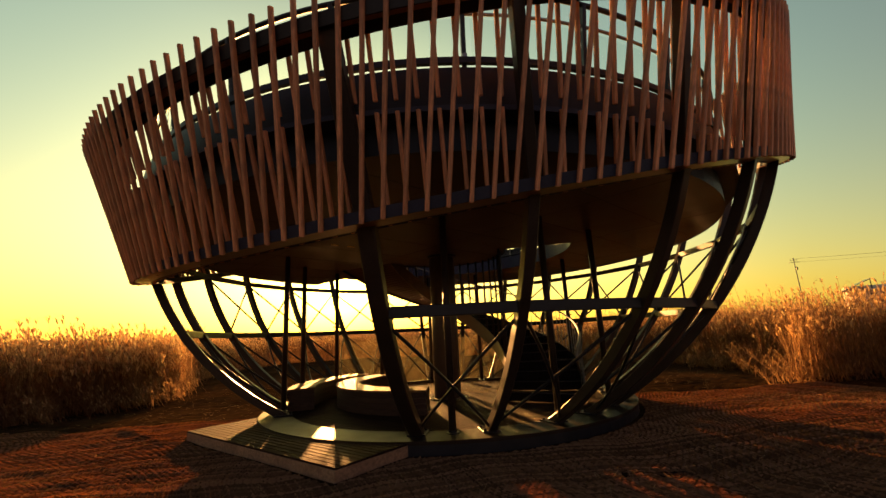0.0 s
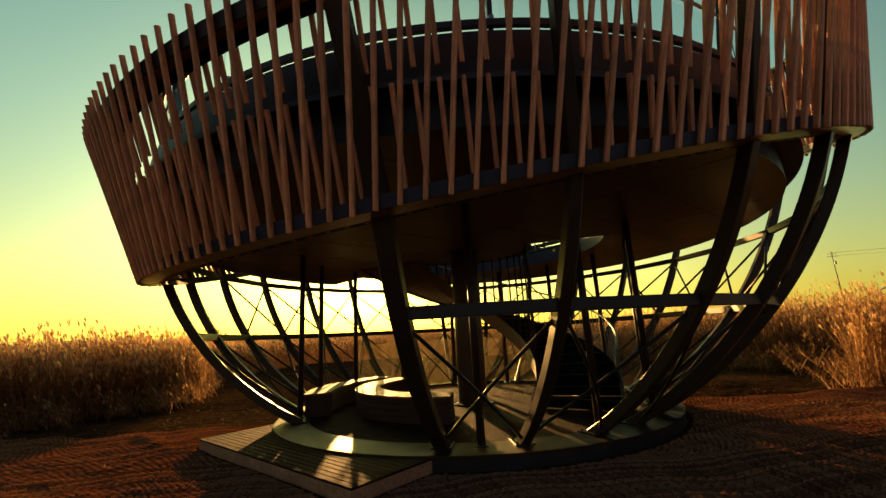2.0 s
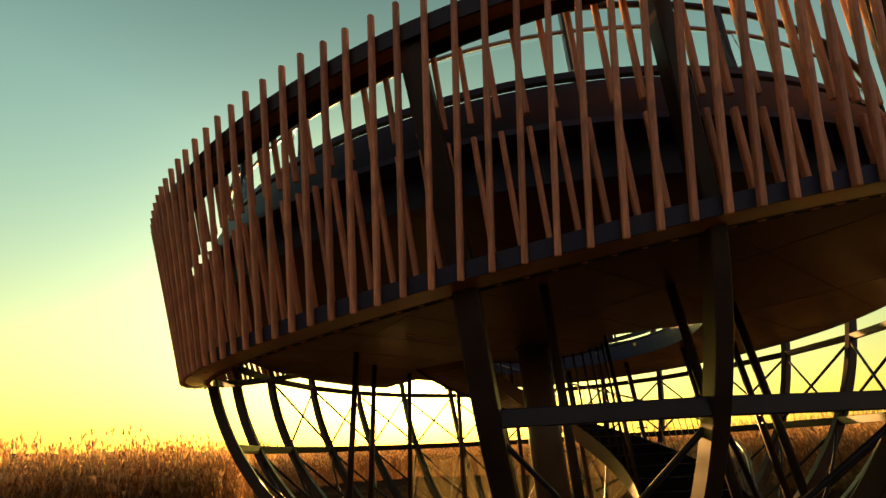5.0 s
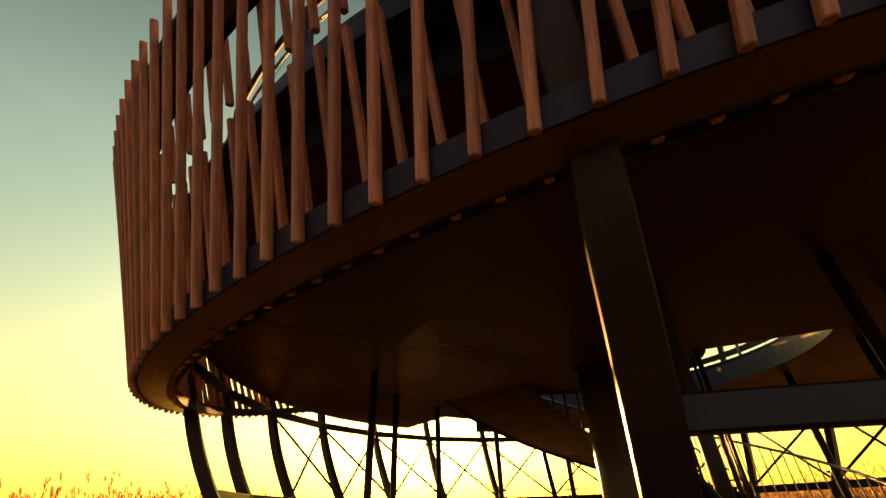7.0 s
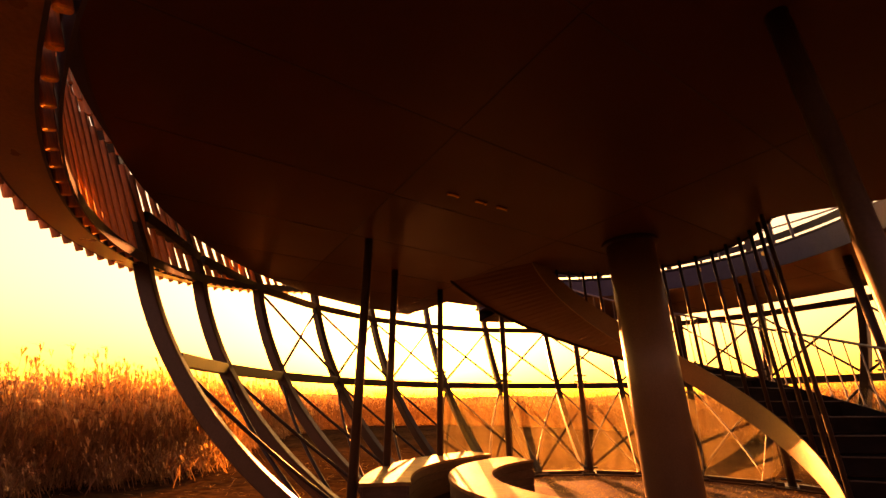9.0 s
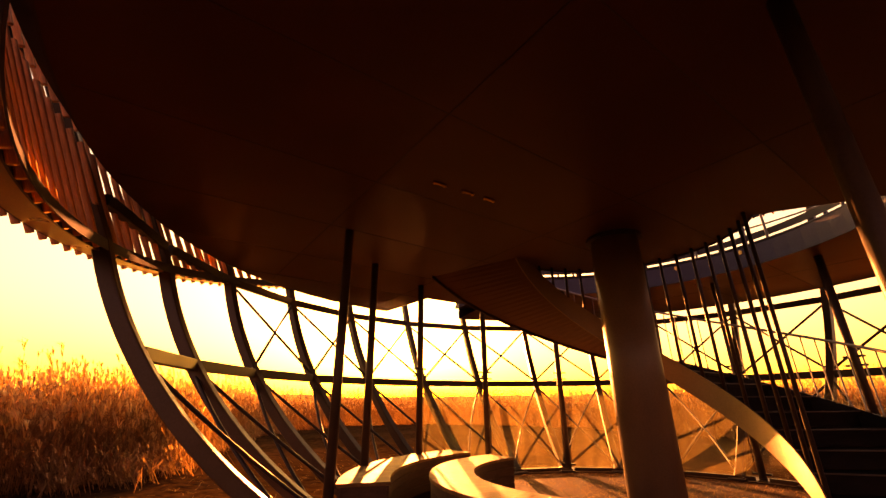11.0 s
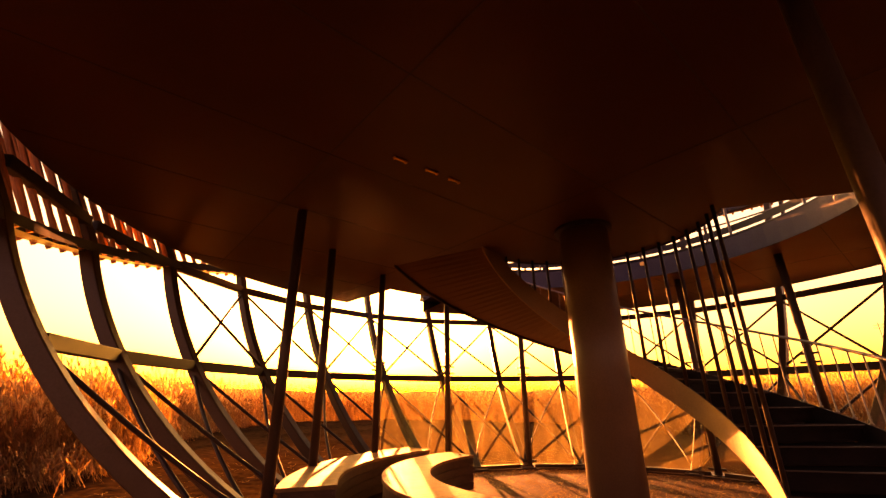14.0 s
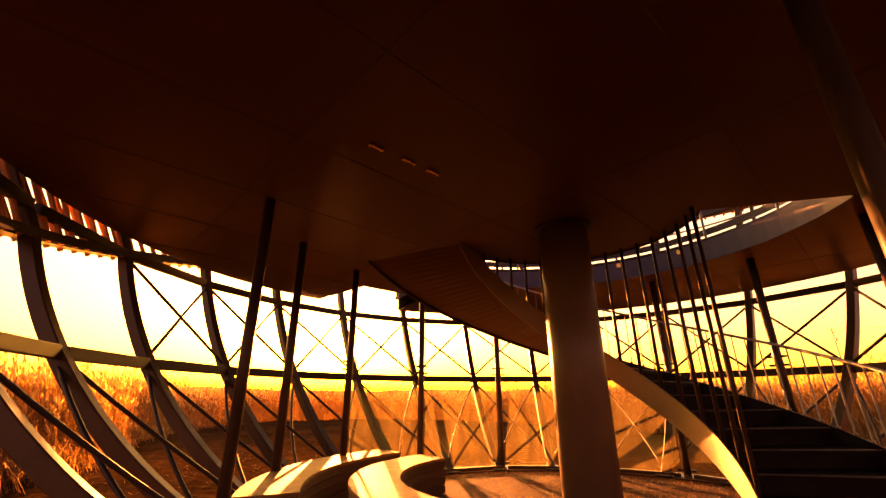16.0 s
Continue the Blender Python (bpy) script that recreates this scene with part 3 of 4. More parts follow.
    for ang, step in ((38.0, 1.25), (128.0, 2.45)):
        u, v = rad(ang), rad(ang + 90)
        k = int(5.7 / step)
        for i in range(-k, k + 1):
            off = (i + 0.37) * step
            if abs(off) > 5.6:
                continue
            half = math.sqrt(5.72 ** 2 - off * off)
            m = max(int(2 * half / 0.15), 1)
            run = []
            for q in range(m + 1):
                x = -half + 2 * half * q / m
                p = u * x + v * off
                inside = open_cell(p.length, math.degrees(math.atan2(p.y, p.x))) or open_cell(p.length, math.degrees(math.atan2(p.y, p.x)) + 1)
                if inside or q == m:
                    if len(run) > 1:
                        a, b = run[0], run[-1]
                        c = (a + b) / 2 + Vector((CX, CY, SOFFIT_Z - 0.001))
                        s.box(Matrix.Translation(c) @ Matrix.Rotation(radians(ang), 4, "Z"), (b - a).length, 0.010, 0.004, 0.001)
                    run = []
                else:
                    run.append(p)
    part("joint", s, SEAM, slab, "fine dark joints between soffit boards")


build_floor()


# ---------- guard rail of the viewing level ----------
def build_guard():
    guard = thing("guard_rail", (CX, CY, FLOOR_Z), "dark steel and glass guard rail round the upper floor", "railing")
    n = 144

    def hoop(r, z, w, h):
        s = Shape()
        s.loft([[fl(x, i * 360 / n, y) for x, y in ((r - w, z), (r + w, z), (r + w, z + h), (r - w, z + h))] for i in range(n)], closed=True, caps=False)
        return s

    part("upstand", hoop(5.90, FLOOR_Z + 0.01, 0.02, 0.17), STEEL, guard, "dark kick plate")
    part("bottom_rail", hoop(5.90, FLOOR_Z + 0.235, 0.025, 0.075), STEEL, guard)
    s = Shape()
    s.tube([fl(5.87, i * 2.5, FLOOR_Z + 0.90) for i in range(144)], 0.02, 8, True)
    part("handrail", s, STAINLESS, guard, "thin steel handrail", True)
    s = Shape()
    s.tube([fl(5.92, i * 2.5, FLOOR_Z + 1.16) for i in range(144)], 0.032, 8, True)
    part("top_rail", s, STEEL, guard, smooth=True)
    for az in [193.5 - 14.63 * i + 7.3 for i in range(25)][::1]:
        s = Shape()
        s.bar([fl(5.77, az, FLOOR_Z), fl(5.83, az, FLOOR_Z + 0.6), fl(5.92, az, FLOOR_Z + 1.15)], lambda i: tan(az), 0.05, 0.09, 0.006)
        post = part("guard_post", s, STEEL, guard)
        for z in (0.32, 0.82):
            s = Shape()
            s.lathe(fl(5.88, az, FLOOR_Z + z), [(0.03, 0), (0.03, 0.05)], 10)
            part("clamp", s, STAINLESS, post, "small steel glass clamp")
    for i in range(25):
        a = 193.5 - 14.63 * i + 7.3
        b = a - 14.63
        s = Shape()
        s.bar([fl(5.90, a - 0.8, FLOOR_Z + 0.58), fl(5.90, b + 0.8, FLOOR_Z + 0.58)], lambda k: Vector((0, 0, 1)), 0.50, 0.01, 0.001)
        pane = part("pane", s, GLASS, guard, "clear glass pane")
        pane.visible_shadow = False


build_guard()


# ---------- column and posts ----------
def build_column():
    col = thing("column", (CX, CY, 0), "thick round painted steel column between deck and soffit", "column")
    s = Shape()
    s.lathe((CX, CY, 0), [(0.304, 0.0), (0.304, SOFFIT_Z)], 48)
    part("shaft", s, COLUMN, col, smooth=True)
    s = Shape()
    s.lathe((CX, CY, 0), [(0.44, 0.0), (0.44, 0.02), (0.43, 0.026), (0.32, 0.026)], 48)
    for i in range(12):
        s.lathe(Vector((CX + 0.385 * math.cos(i * math.tau / 12), CY + 0.385 * math.sin(i * math.tau / 12), 0.02)), [(0.02, 0), (0.02, 0.025), (0.005, 0.03)], 6)
    part("base_plate", s, STEEL, col, "bolted round base plate")
    s = Shape()
    s.lathe((CX, CY, SOFFIT_Z - 0.05), [(0.318, 0.0), (0.36, 0.01), (0.36, 0.05)], 48)
    part("collar", s, STEEL, col)


build_column()

POST_AZ = [188.3, 166.6, 143.4, 118.0, 92.2, 67.0, 41.6, 15.1, 348.0, 320.5, 293.2, 265.3]
POST_R = 3.55


def build_posts():
    for az in POST_AZ:
        base = pol(POST_R, az, 0)
        t = thing("support_post", base, "slim round dark steel post between deck and soffit", "post", "posts on the deck rim")
        s = Shape()
        s.lathe(base, [(0.055, 0.02), (0.055, SOFFIT_Z)], 20)
        part("shaft", s, RIB, t, smooth=True)
        s = Shape()
        s.lathe(base, [(0.10, 0.0), (0.10, 0.03), (0.06, 0.036), (0.06, 0.06)], 20)
        part("flange", s, STEEL, t)
        if az < 145 or az > 330:
            for z in (0.12, 1.67, 1.79):
                s = Shape()
                s.box(Matrix.Translation(base + Vector((0, 0, z))) @ Matrix.Rotation(radians(az), 4, "Z"), 0.05, 0.26, 0.03)
                part("clamp", s, STEEL, t, "small steel glass clamp")


build_posts()


def build_glass():
    run = [143.4, 118.0, 92.2, 67.0, 41.6, 15.1, -12.0]
    for a, b in zip(run, run[1:]):
        p, q = pol(POST_R, a, 0), pol(POST_R, b, 0)
        ax = (q - p).normalized()
        t = thing("glass_screen", p.lerp(q, 0.5), "clear dusty glass panel clamped between two posts", "glass panel", "glass panels on the deck rim")
        s = Shape()
        s.bar([p + ax * 0.08 + Vector((0, 0, 0.77)), q - ax * 0.08 + Vector((0, 0, 0.77))], lambda k: Vector((0, 0, 1)), 1.38, 0.012, 0.001)
        pane = part("pane", s, DUSTY, t)
        pane.visible_shadow = False
        s = Shape()
        s.bar([p + ax * 0.1 + Vector((0, 0, 0.045)), q - ax * 0.1 + Vector((0, 0, 0.045))], lambda k: Vector((0, 0, 1)), 0.06, 0.045, 0.004)
        part("sill_rail", s, PLATE, t, "pale metal sill rail")


build_glass()

# ---------- stair ----------
ST_R0, ST_R1, ST_A0, ST_STEP, ST_RISE, ST_N = 1.42, 3.02, -36.3, 9.75, 0.18, 19


def stair_z(az):
    """Height of the line through the step edges."""
    return (az - ST_A0) / ST_STEP * ST_RISE + ST_RISE


def build_stair():
    st = thing("spiral_stair", sp(2.3, 0, 0), "dark steel helical stair with a bronze inner stringer round the column", "staircase")
    end = ST_A0 + ST_N * ST_STEP
    for i in range(ST_N):
        a0, a1, z = ST_A0 + i * ST_STEP, ST_A0 + (i + 1) * ST_STEP, (i + 1) * ST_RISE
        n = 4
        s = Shape()
        ring = [sp(ST_R0 + 0.015, a0 - 0.8 + (a1 + 0.8 - a0) * k / n, 0) for k in range(n + 1)] + [sp(ST_R1 - 0.015, a1 - (a1 + 0.8 - a0) * k / n, 0) for k in range(n + 1)]
        s.loft([[p + Vector((0, 0, zz)) for p in ring] for zz in (z - 0.04, z)])
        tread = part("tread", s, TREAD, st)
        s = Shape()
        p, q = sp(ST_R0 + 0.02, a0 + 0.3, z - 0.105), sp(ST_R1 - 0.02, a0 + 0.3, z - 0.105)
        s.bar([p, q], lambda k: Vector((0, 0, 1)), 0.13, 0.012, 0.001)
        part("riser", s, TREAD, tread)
        s = Shape()
        p, q = sp(ST_R0 + 0.03, a0 - 0.55, z + 0.002), sp(ST_R1 - 0.03, a0 - 0.55, z + 0.002)
        s.bar([p, q], lambda k: Vector((0, 0, 1)), 0.012, 0.03, 0.003)
        part("nosing", s, NOSING, tread, "thin worn metal nosing")
        if z > 0.4:
            s = Shape()
            rows = []
            for k in range(n + 1):
                a = a0 + (a1 - a0) * k / n
                zb = stair_z(a) - 0.24 - 0.014 * (1 - k / n)
                rows.append([sp(ST_R0 + 0.012, a, zb), sp(ST_R1 - 0.012, a, zb), sp(ST_R1 - 0.012, a, zb + 0.012), sp(ST_R0 + 0.012, a, zb + 0.012)])
            s.loft(rows)
            part("soffit_panel", s, SOFFIT, st, "brown folded panel under the steps")

    def stringer(r, thick, up, down, paint, label):
        s = Shape()
        rings = []
        m = 90
        for k in range(m + 1):
            a = ST_A0 - 4 + (end + 2 - ST_A0) * k / m
            z = stair_z(a)
            zt, zb = min(z + up, WALK_Z + 0.02), max(z - down, 0.012)
            zt = max(zt, zb + 0.04)
            rings.append([sp(r - thick / 2, a, zb), sp(r + thick / 2, a, zb), sp(r + thick / 2, a, zt), sp(r - thick / 2, a, zt)])
        s.loft(rings)
        part("stringer", s, paint, st, label)

    stringer(ST_R0, 0.018, 0.06, 0.30, STRINGER, "bronze inner stringer plate")
    stringer(ST_R1, 0.018, 0.03, 0.30, STEEL, "charcoal outer stringer plate")
    # handrail with balusters on the outer side
    rail = [sp(ST_R1, a, stair_z(a) + 0.86) for a in [ST_A0 + 1 + 2.5 * k for k in range(90)] if a < end]
    curl = [sp(ST_R1, ST_A0 + 1.6, 0.55), sp(ST_R1, ST_A0 - 0.4, 0.62), sp(ST_R1, ST_A0 - 1.6, 0.78), sp(ST_R1, ST_A0 - 0.9, 0.95)]
    s = Shape()
    s.tube(curl + rail, 0.021, 8)
    part("handrail", s, STAINLESS, st, "polished steel handrail", True)
    for k in range(70):
        a = ST_A0 + 1.4 + ST_STEP / 3 * k
        if a > end - 2:
            break
        z = stair_z(a) + 0.03
        s = Shape()
        s.lathe(sp(ST_R1, a, z), [(0.022, 0), (0.022, 0.022), (0.009, 0.028), (0.009, 0.83)], 8)
        part("baluster", s, STAINLESS, st, smooth=True)
    # tall bars between the steps' inner ends and the floor above
    for i in range(1, ST_N):
        a = ST_A0 + i * ST_STEP + 1.6
        z = stair_z(a)
        if a > OPEN_A1 - 6:
            break
        s = Shape()
        s.lathe(sp(ST_R0 + 0.034, a, z), [(0.023, -0.16), (0.023, SOFFIT_Z - z)], 10)
        part("bar", s, RIB, st, "tall dark steel bar", True)


build_stair()


def build_stair_guard():
    g = thing("stair_guard", sp(OPEN_R1 + 0.14, 60, WALK_Z), "low dark rail with steel posts round the stair opening", "railing")
    angs = [-6 + 4.0 * k for k in range(35)]
    for z, r in ((WALK_Z + 0.10, 0.03), (WALK_Z + 0.95, 0.022)):
        s = Shape()
        s.tube([sp(OPEN_R1 + 0.14, a, z) for a in angs], r, 8)
        part("rail", s, STEEL if z < 4 else STAINLESS, g, "dark lower rail" if z < 4 else "thin steel top rail", True)
    for z0, z1 in ((0.02, 0.15), (0.19, 0.30)):
        s = Shape()
        s.loft([[sp(OPEN_R1 + 0.20 + d, a, WALK_Z + z) for d, z in ((0, z0), (0.012, z0), (0.012, z1), (0, z1))] for a in angs])
        part("kick_plate", s, STEEL, g, "dark steel kick plate")
    for k in range(7):
        a = 2 + 20.5 * k
        s = Shape()
        s.lathe(sp(OPEN_R1 + 0.14, a, WALK_Z), [(0.05, 0), (0.05, 0.02), (0.02, 0.025), (0.02, 0.94)], 10)
        part("rail_post", s, STAINLESS, g, "slim steel rail post", True)
    for a, z in ((49.0, 3.545), (29.5, 3.545)):
        s = Shape()
        s.bar([sp(OPEN_R1 - 0.022, a, z), sp(OPEN_R1 - 0.045, a, z)], lambda k: Vector((0, 0, 1)), 0.07, 0.07, 0.012)
        tagged(new("wall_light", s.mesh("wall_light", BRASS)), "small square brass light on the opening's grey lining", "light", "lights in the stair opening")


build_stair_guard()


def build_glint_strips():
    # No clips are known here: added brass strips imitate three bright sun glints.
    for x, y in ((-1.74, 8.46), (-1.45, 8.66), (-1.22, 8.83)):
        s = Shape()
        m = Matrix.Translation((x, y, SOFFIT_Z - 0.012)) @ Matrix.Rotation(radians(36), 4, "Z")
        s.box(m, 0.15, 0.026, 0.016, 0.005)
        for e in (-0.06, 0.06):
            s.box(m @ Matrix.Translation((e, 0, -0.008)), 0.02, 0.034, 0.01, 0.003)
        tagged(new("soffit_glint_strip", s.mesh("soffit_glint_strip", BRASS)), "short brass strip added in place of a sun glint on the soffit", "bracket", "clips on the soffit")


build_glint_strips()


# ---------- benches ----------
def build_bench(r0, r1, a0, a1, label):
    c = pol((r0 + r1) / 2, (a0 + a1) / 2, 0)
    b = thing("curved_bench", c, label, "bench", "curved benches on the deck")
    bx, by, top = 0.38, 10.36, 0.45

    def bp(r, az, z):
        return Vector((bx + r * math.cos(radians(az)), by + r * math.sin(radians(az)), z))

    def block(ra, rb, za, zb, aa, ab, n):
        s = Shape()
        s.loft([[bp(ra, q, za), bp(rb, q, za), bp(rb, q, zb), bp(ra, q, zb)] for q in [aa + (ab - aa) * k / n for k in range(n + 1)]])
        return s

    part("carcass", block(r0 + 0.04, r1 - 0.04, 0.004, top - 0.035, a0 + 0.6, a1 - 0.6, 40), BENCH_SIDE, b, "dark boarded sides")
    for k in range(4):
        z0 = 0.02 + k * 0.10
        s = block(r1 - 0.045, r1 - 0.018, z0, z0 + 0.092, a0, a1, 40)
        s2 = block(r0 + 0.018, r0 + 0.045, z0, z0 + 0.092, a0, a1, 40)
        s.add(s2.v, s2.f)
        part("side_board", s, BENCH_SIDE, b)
    n = int(radians(a1 - a0) * (r0 + r1) / 2 / 0.075)
    for k in range(n):
        q0 = a0 + (a1 - a0) * k / n
        q1 = a0 + (a1 - a0) * (k + 0.92) / n
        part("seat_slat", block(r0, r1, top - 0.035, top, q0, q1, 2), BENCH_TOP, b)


build_bench(1.83, 2.36, 130.6, 259.7, "curved timber bench with a slatted honey-brown seat and dark sides")
build_bench(2.80, 3.36, 130.8, 194.3, "outer curved timber bench, slatted seat striped by sunlight")


# ---------- reeds ----------
def reed_edge(az):
    """Distance of the reed bed's front from the pavilion, by direction."""
    keys = [(-40, 12.0), (-7, 11.2), (-2.6, 10.9), (-1.6, 8.9), (2, 9.1), (4.5, 10.0), (12, 10.5), (24, 11.1), (33, 12.0), (45, 12.6), (60, 15.4), (75, 20.0), (90, 24.5), (100, 27.0), (112, 26.5), (121, 23.0), (130, 17.5), (141, 12.2), (146, 10.7), (154, 9.7), (161, 9.6), (165, 9.7), (166.5, 10.7), (168.5, 10.7), (170, 10.1), (175, 10.4), (179, 10.7), (184, 11.4), (205, 16.0)]
    for (a, r), (b, q) in zip(keys, keys[1:]):
        if a <= az <= b:
            return r + (q - r) * (az - a) / (b - a)
    return 27.0


def build_reeds(name, az0, az1, depth, density, label, seed, shift=0.0, plumed=0.6, plume=1.0):
    rng = np.random.default_rng(seed)
    area = radians(az1 - az0) * (reed_edge((az0 + az1) / 2) + depth / 2) * depth
    count = int(area * density)
    az = rng.uniform(az0, az1, count)
    deep = depth * rng.uniform(0, 1, count) ** 1.7
    fringe = rng.uniform(0, 1, count) < 0.13  # low, broken stalks that spill out at the front
    deep = np.where(fringe, 0.25 - 1.1 * rng.uniform(0, 1, count) ** 1.6, deep)
    base = shift + np.array([reed_edge(a) for a in az]) + 0.22 * np.sin(az * 0.9) + 0.18 * np.sin(az * 2.3 + 1)
    r = base + deep
    keep = rng.uniform(0, 1, count) < 0.55 + 0.45 * (np.sin(az * 1.7) * np.sin(r * 2.1 + az) > -0.55)
    px, py = CX + r * np.cos(np.radians(az)) + 11.0, CY + r * np.sin(np.radians(az)) - 10.3
    side, along = -0.59 * px - 0.81 * py, -0.81 * px + 0.59 * py
    keep &= ~((side > 0.3 * np.sin(along * 2)) & (along > -12) & (along < 22))  # the trodden path
    ex, ey = CX + r * np.cos(np.radians(az)) + 0.35, CY + r * np.sin(np.radians(az)) - 0.47
    aim, reach = np.degrees(np.arctan2(ey, ex)), np.hypot(ex, ey)
    keep &= ~((aim > 29) & (aim < 34.7) & (reach < 15.0))  # trampled ground before the fence
    az, r, deep, fringe = az[keep], r[keep], deep[keep], fringe[keep]
    count = len(az)
    x, y = CX + r * np.cos(np.radians(az)), CY + r * np.sin(np.radians(az))
    high = rng.normal(2.1, 0.26, count).clip(1.2, 2.85) * np.where(deep < 1.6, rng.uniform(0.6, 1.02, count), 1)
    high -= 0.14 * ((az > 140) & (az < 200))
    clump = 0.14 * np.sin(az * 0.53 + r * 0.4) + 0.10 * np.sin(az * 1.31 + 2)
    high = (high + clump) * np.where(fringe, rng.uniform(0.14, 0.5, count), 1)
    lean_a = rng.uniform(0, 2 * np.pi, count) * 0.35 + 2.6
    lean = np.abs(rng.normal(0.10, 0.10, count)) + np.where(fringe, 0.35, 0)
    face = rng.uniform(0, np.pi, count)
    z0 = np.full(count, GROUND_Z - 0.03)
    up = np.stack([np.cos(lean_a) * lean, np.sin(lean_a) * lean, np.ones(count)], 1)
    foot = np.stack([x, y, z0], 1)
    wide = np.stack([np.cos(face), np.sin(face), np.zeros(count)], 1)

    def point(f, bend=0.0):
        p = foot + up * (high * f)[:, None]
        p[:, :2] += up[:, :2] * (high * f * f * (0.6 + bend))[:, None]
        return p

    out_v, out_f, out_m, total = [], [], [], 0

    def ribbon(points, widths, side, mat):
        nonlocal total
        k = len(points)
        vv = np.empty((count, k * 2, 3))
        for i, (p, w) in enumerate(zip(points, widths)):
            vv[:, 2 * i] = p - side * w
            vv[:, 2 * i + 1] = p + side * w
        idx = total + np.arange(count)[:, None] * (k * 2)
        for i in range(k - 1):
            out_f.append(np.stack([idx[:, 0] + 2 * i, idx[:, 0] + 2 * i + 1, idx[:, 0] + 2 * i + 3, idx[:, 0] + 2 * i + 2], 1))
            out_m.append(np.full(count, mat))
        out_v.append(vv.reshape(-1, 3))
        total += count * k * 2

    ribbon([point(0), point(0.5), point(0.96)], [0.006, 0.005, 0.003], wide, 0)
    for q in range(3):
        f = rng.uniform(0.25, 0.85, count)
        a = rng.uniform(0, 2 * np.pi, count)
        d = np.stack([np.cos(a), np.sin(a), np.zeros(count)], 1)
        root = foot + up * (high * f)[:, None]
        root[:, :2] += up[:, :2] * (high * f * f * 0.6)[:, None]
        ln = rng.uniform(0.25, 0.5, count)[:, None]
        mid = root + d * ln * 0.5 + np.array([0, 0, 1.0]) * ln * rng.uniform(0.1, 0.6, count)[:, None]
        tip = root + d * ln + np.array([0, 0, 1.0]) * ln * rng.uniform(-0.5, 0.5, count)[:, None]
        side = np.stack([-d[:, 1], d[:, 0], np.zeros(count)], 1)
        ribbon([root, mid, tip], [0.004, 0.010, 0.001], side, 0)
    top = point(0.95)
    droop = np.stack([np.cos(lean_a), np.sin(lean_a), np.zeros(count)], 1)
    size = plume * rng.uniform(0.6, 1.25, count)[:, None]
    tuft = np.where(rng.uniform(0, 1, count) < plumed, 1.0, 0.3)[:, None] * np.where(fringe, 0.15, 1.0)[:, None]
    for q in range(8):  # a drooping feather of thin strands on each stalk
        a = lean_a + rng.normal(0, 0.9, count)
        d = np.stack([np.cos(a), np.sin(a), np.zeros(count)], 1)
        side = np.stack([-np.sin(a + face), np.cos(a + face), np.zeros(count)], 1)
        root = top - up * (0.02 * (q % 4)) - up * 0.02
        ln = size * tuft * rng.uniform(0.7, 1.15, count)[:, None]
        pts = [root, root + up * 0.09 * ln + d * 0.035 * ln, root + up * 0.10 * ln + d * 0.10 * ln + droop * 0.10 * ln]
        ribbon(pts, [0.005, 0.0125, 0.003], side, 1)
    v = np.concatenate(out_v)
    f = np.concatenate(out_f)
    m = np.concatenate(out_m)
    me = bpy.data.meshes.new(name)
    me.vertices.add(len(v))
    me.vertices.foreach_set("co", v.astype(np.float32).ravel())
    me.loops.add(len(f) * 4)
    me.loops.foreach_set("vertex_index", f.astype(np.int32).ravel())
    me.polygons.add(len(f))
    me.polygons.foreach_set("loop_start", np.arange(len(f), dtype=np.int32) * 4)
    me.materials.append(REED)
    me.materials.append(PLUME)
    me.polygons.foreach_set("material_index", m.astype(np.int32))
    me.update(calc_edges=True)
    return tagged(new(name, me), label, "reeds", kind="stuff")


build_reeds("reed_bed", 118, 206, 7.0, 80, "tall dry golden reeds with feathery plumes", 1, plumed=0.8, plume=1.45)
build_reeds("reed_bed", 138, 172, 5.0, 40, "far strip of dry reeds beyond the path", 4, 24.0)
build_reeds("reed_bed", 62, 118, 5.0, 55, "tall dry reeds glowing against the low sun", 2)
build_reeds("reed_bed", -40, 62, 6.0, 85, "tall dry brown reeds beside the netted earth", 3, plumed=0.22)


# ---------- distance ----------
def build_hills():
    s = Shape()
    pts = []
    for k in range(121):
        az = 20 + k * 1.25
        h = 17 + 10 * noise.noise((az * 0.07, 1.3, 0)) + 6 * noise.noise((az * 0.25, 4.1, 0)) + 13 * math.exp(-((az - 141) / 9) ** 2)
        d = rad(az) * 700
        pts.append([(CX + d.x, CY + d.y, GROUND_Z - 2), (CX + d.x * 1.04, CY + d.y * 1.04, max(h, 2)), (CX + d.x * 1.3, CY + d.y * 1.3, GROUND_Z - 2)])
    s.loft(pts, caps=False)
    whole("distant_hills", s, HILL, "low hazy ridge on the horizon", "hills", "structure", smooth=True)


build_hills()


def from_eye(az, el, dist):
    """A place seen in that direction from where the walk begins."""
    return Vector((-0.35 + dist * math.cos(radians(az)), 0.47 + dist * math.sin(radians(az)), 1.43 + dist * math.tan(radians(el))))


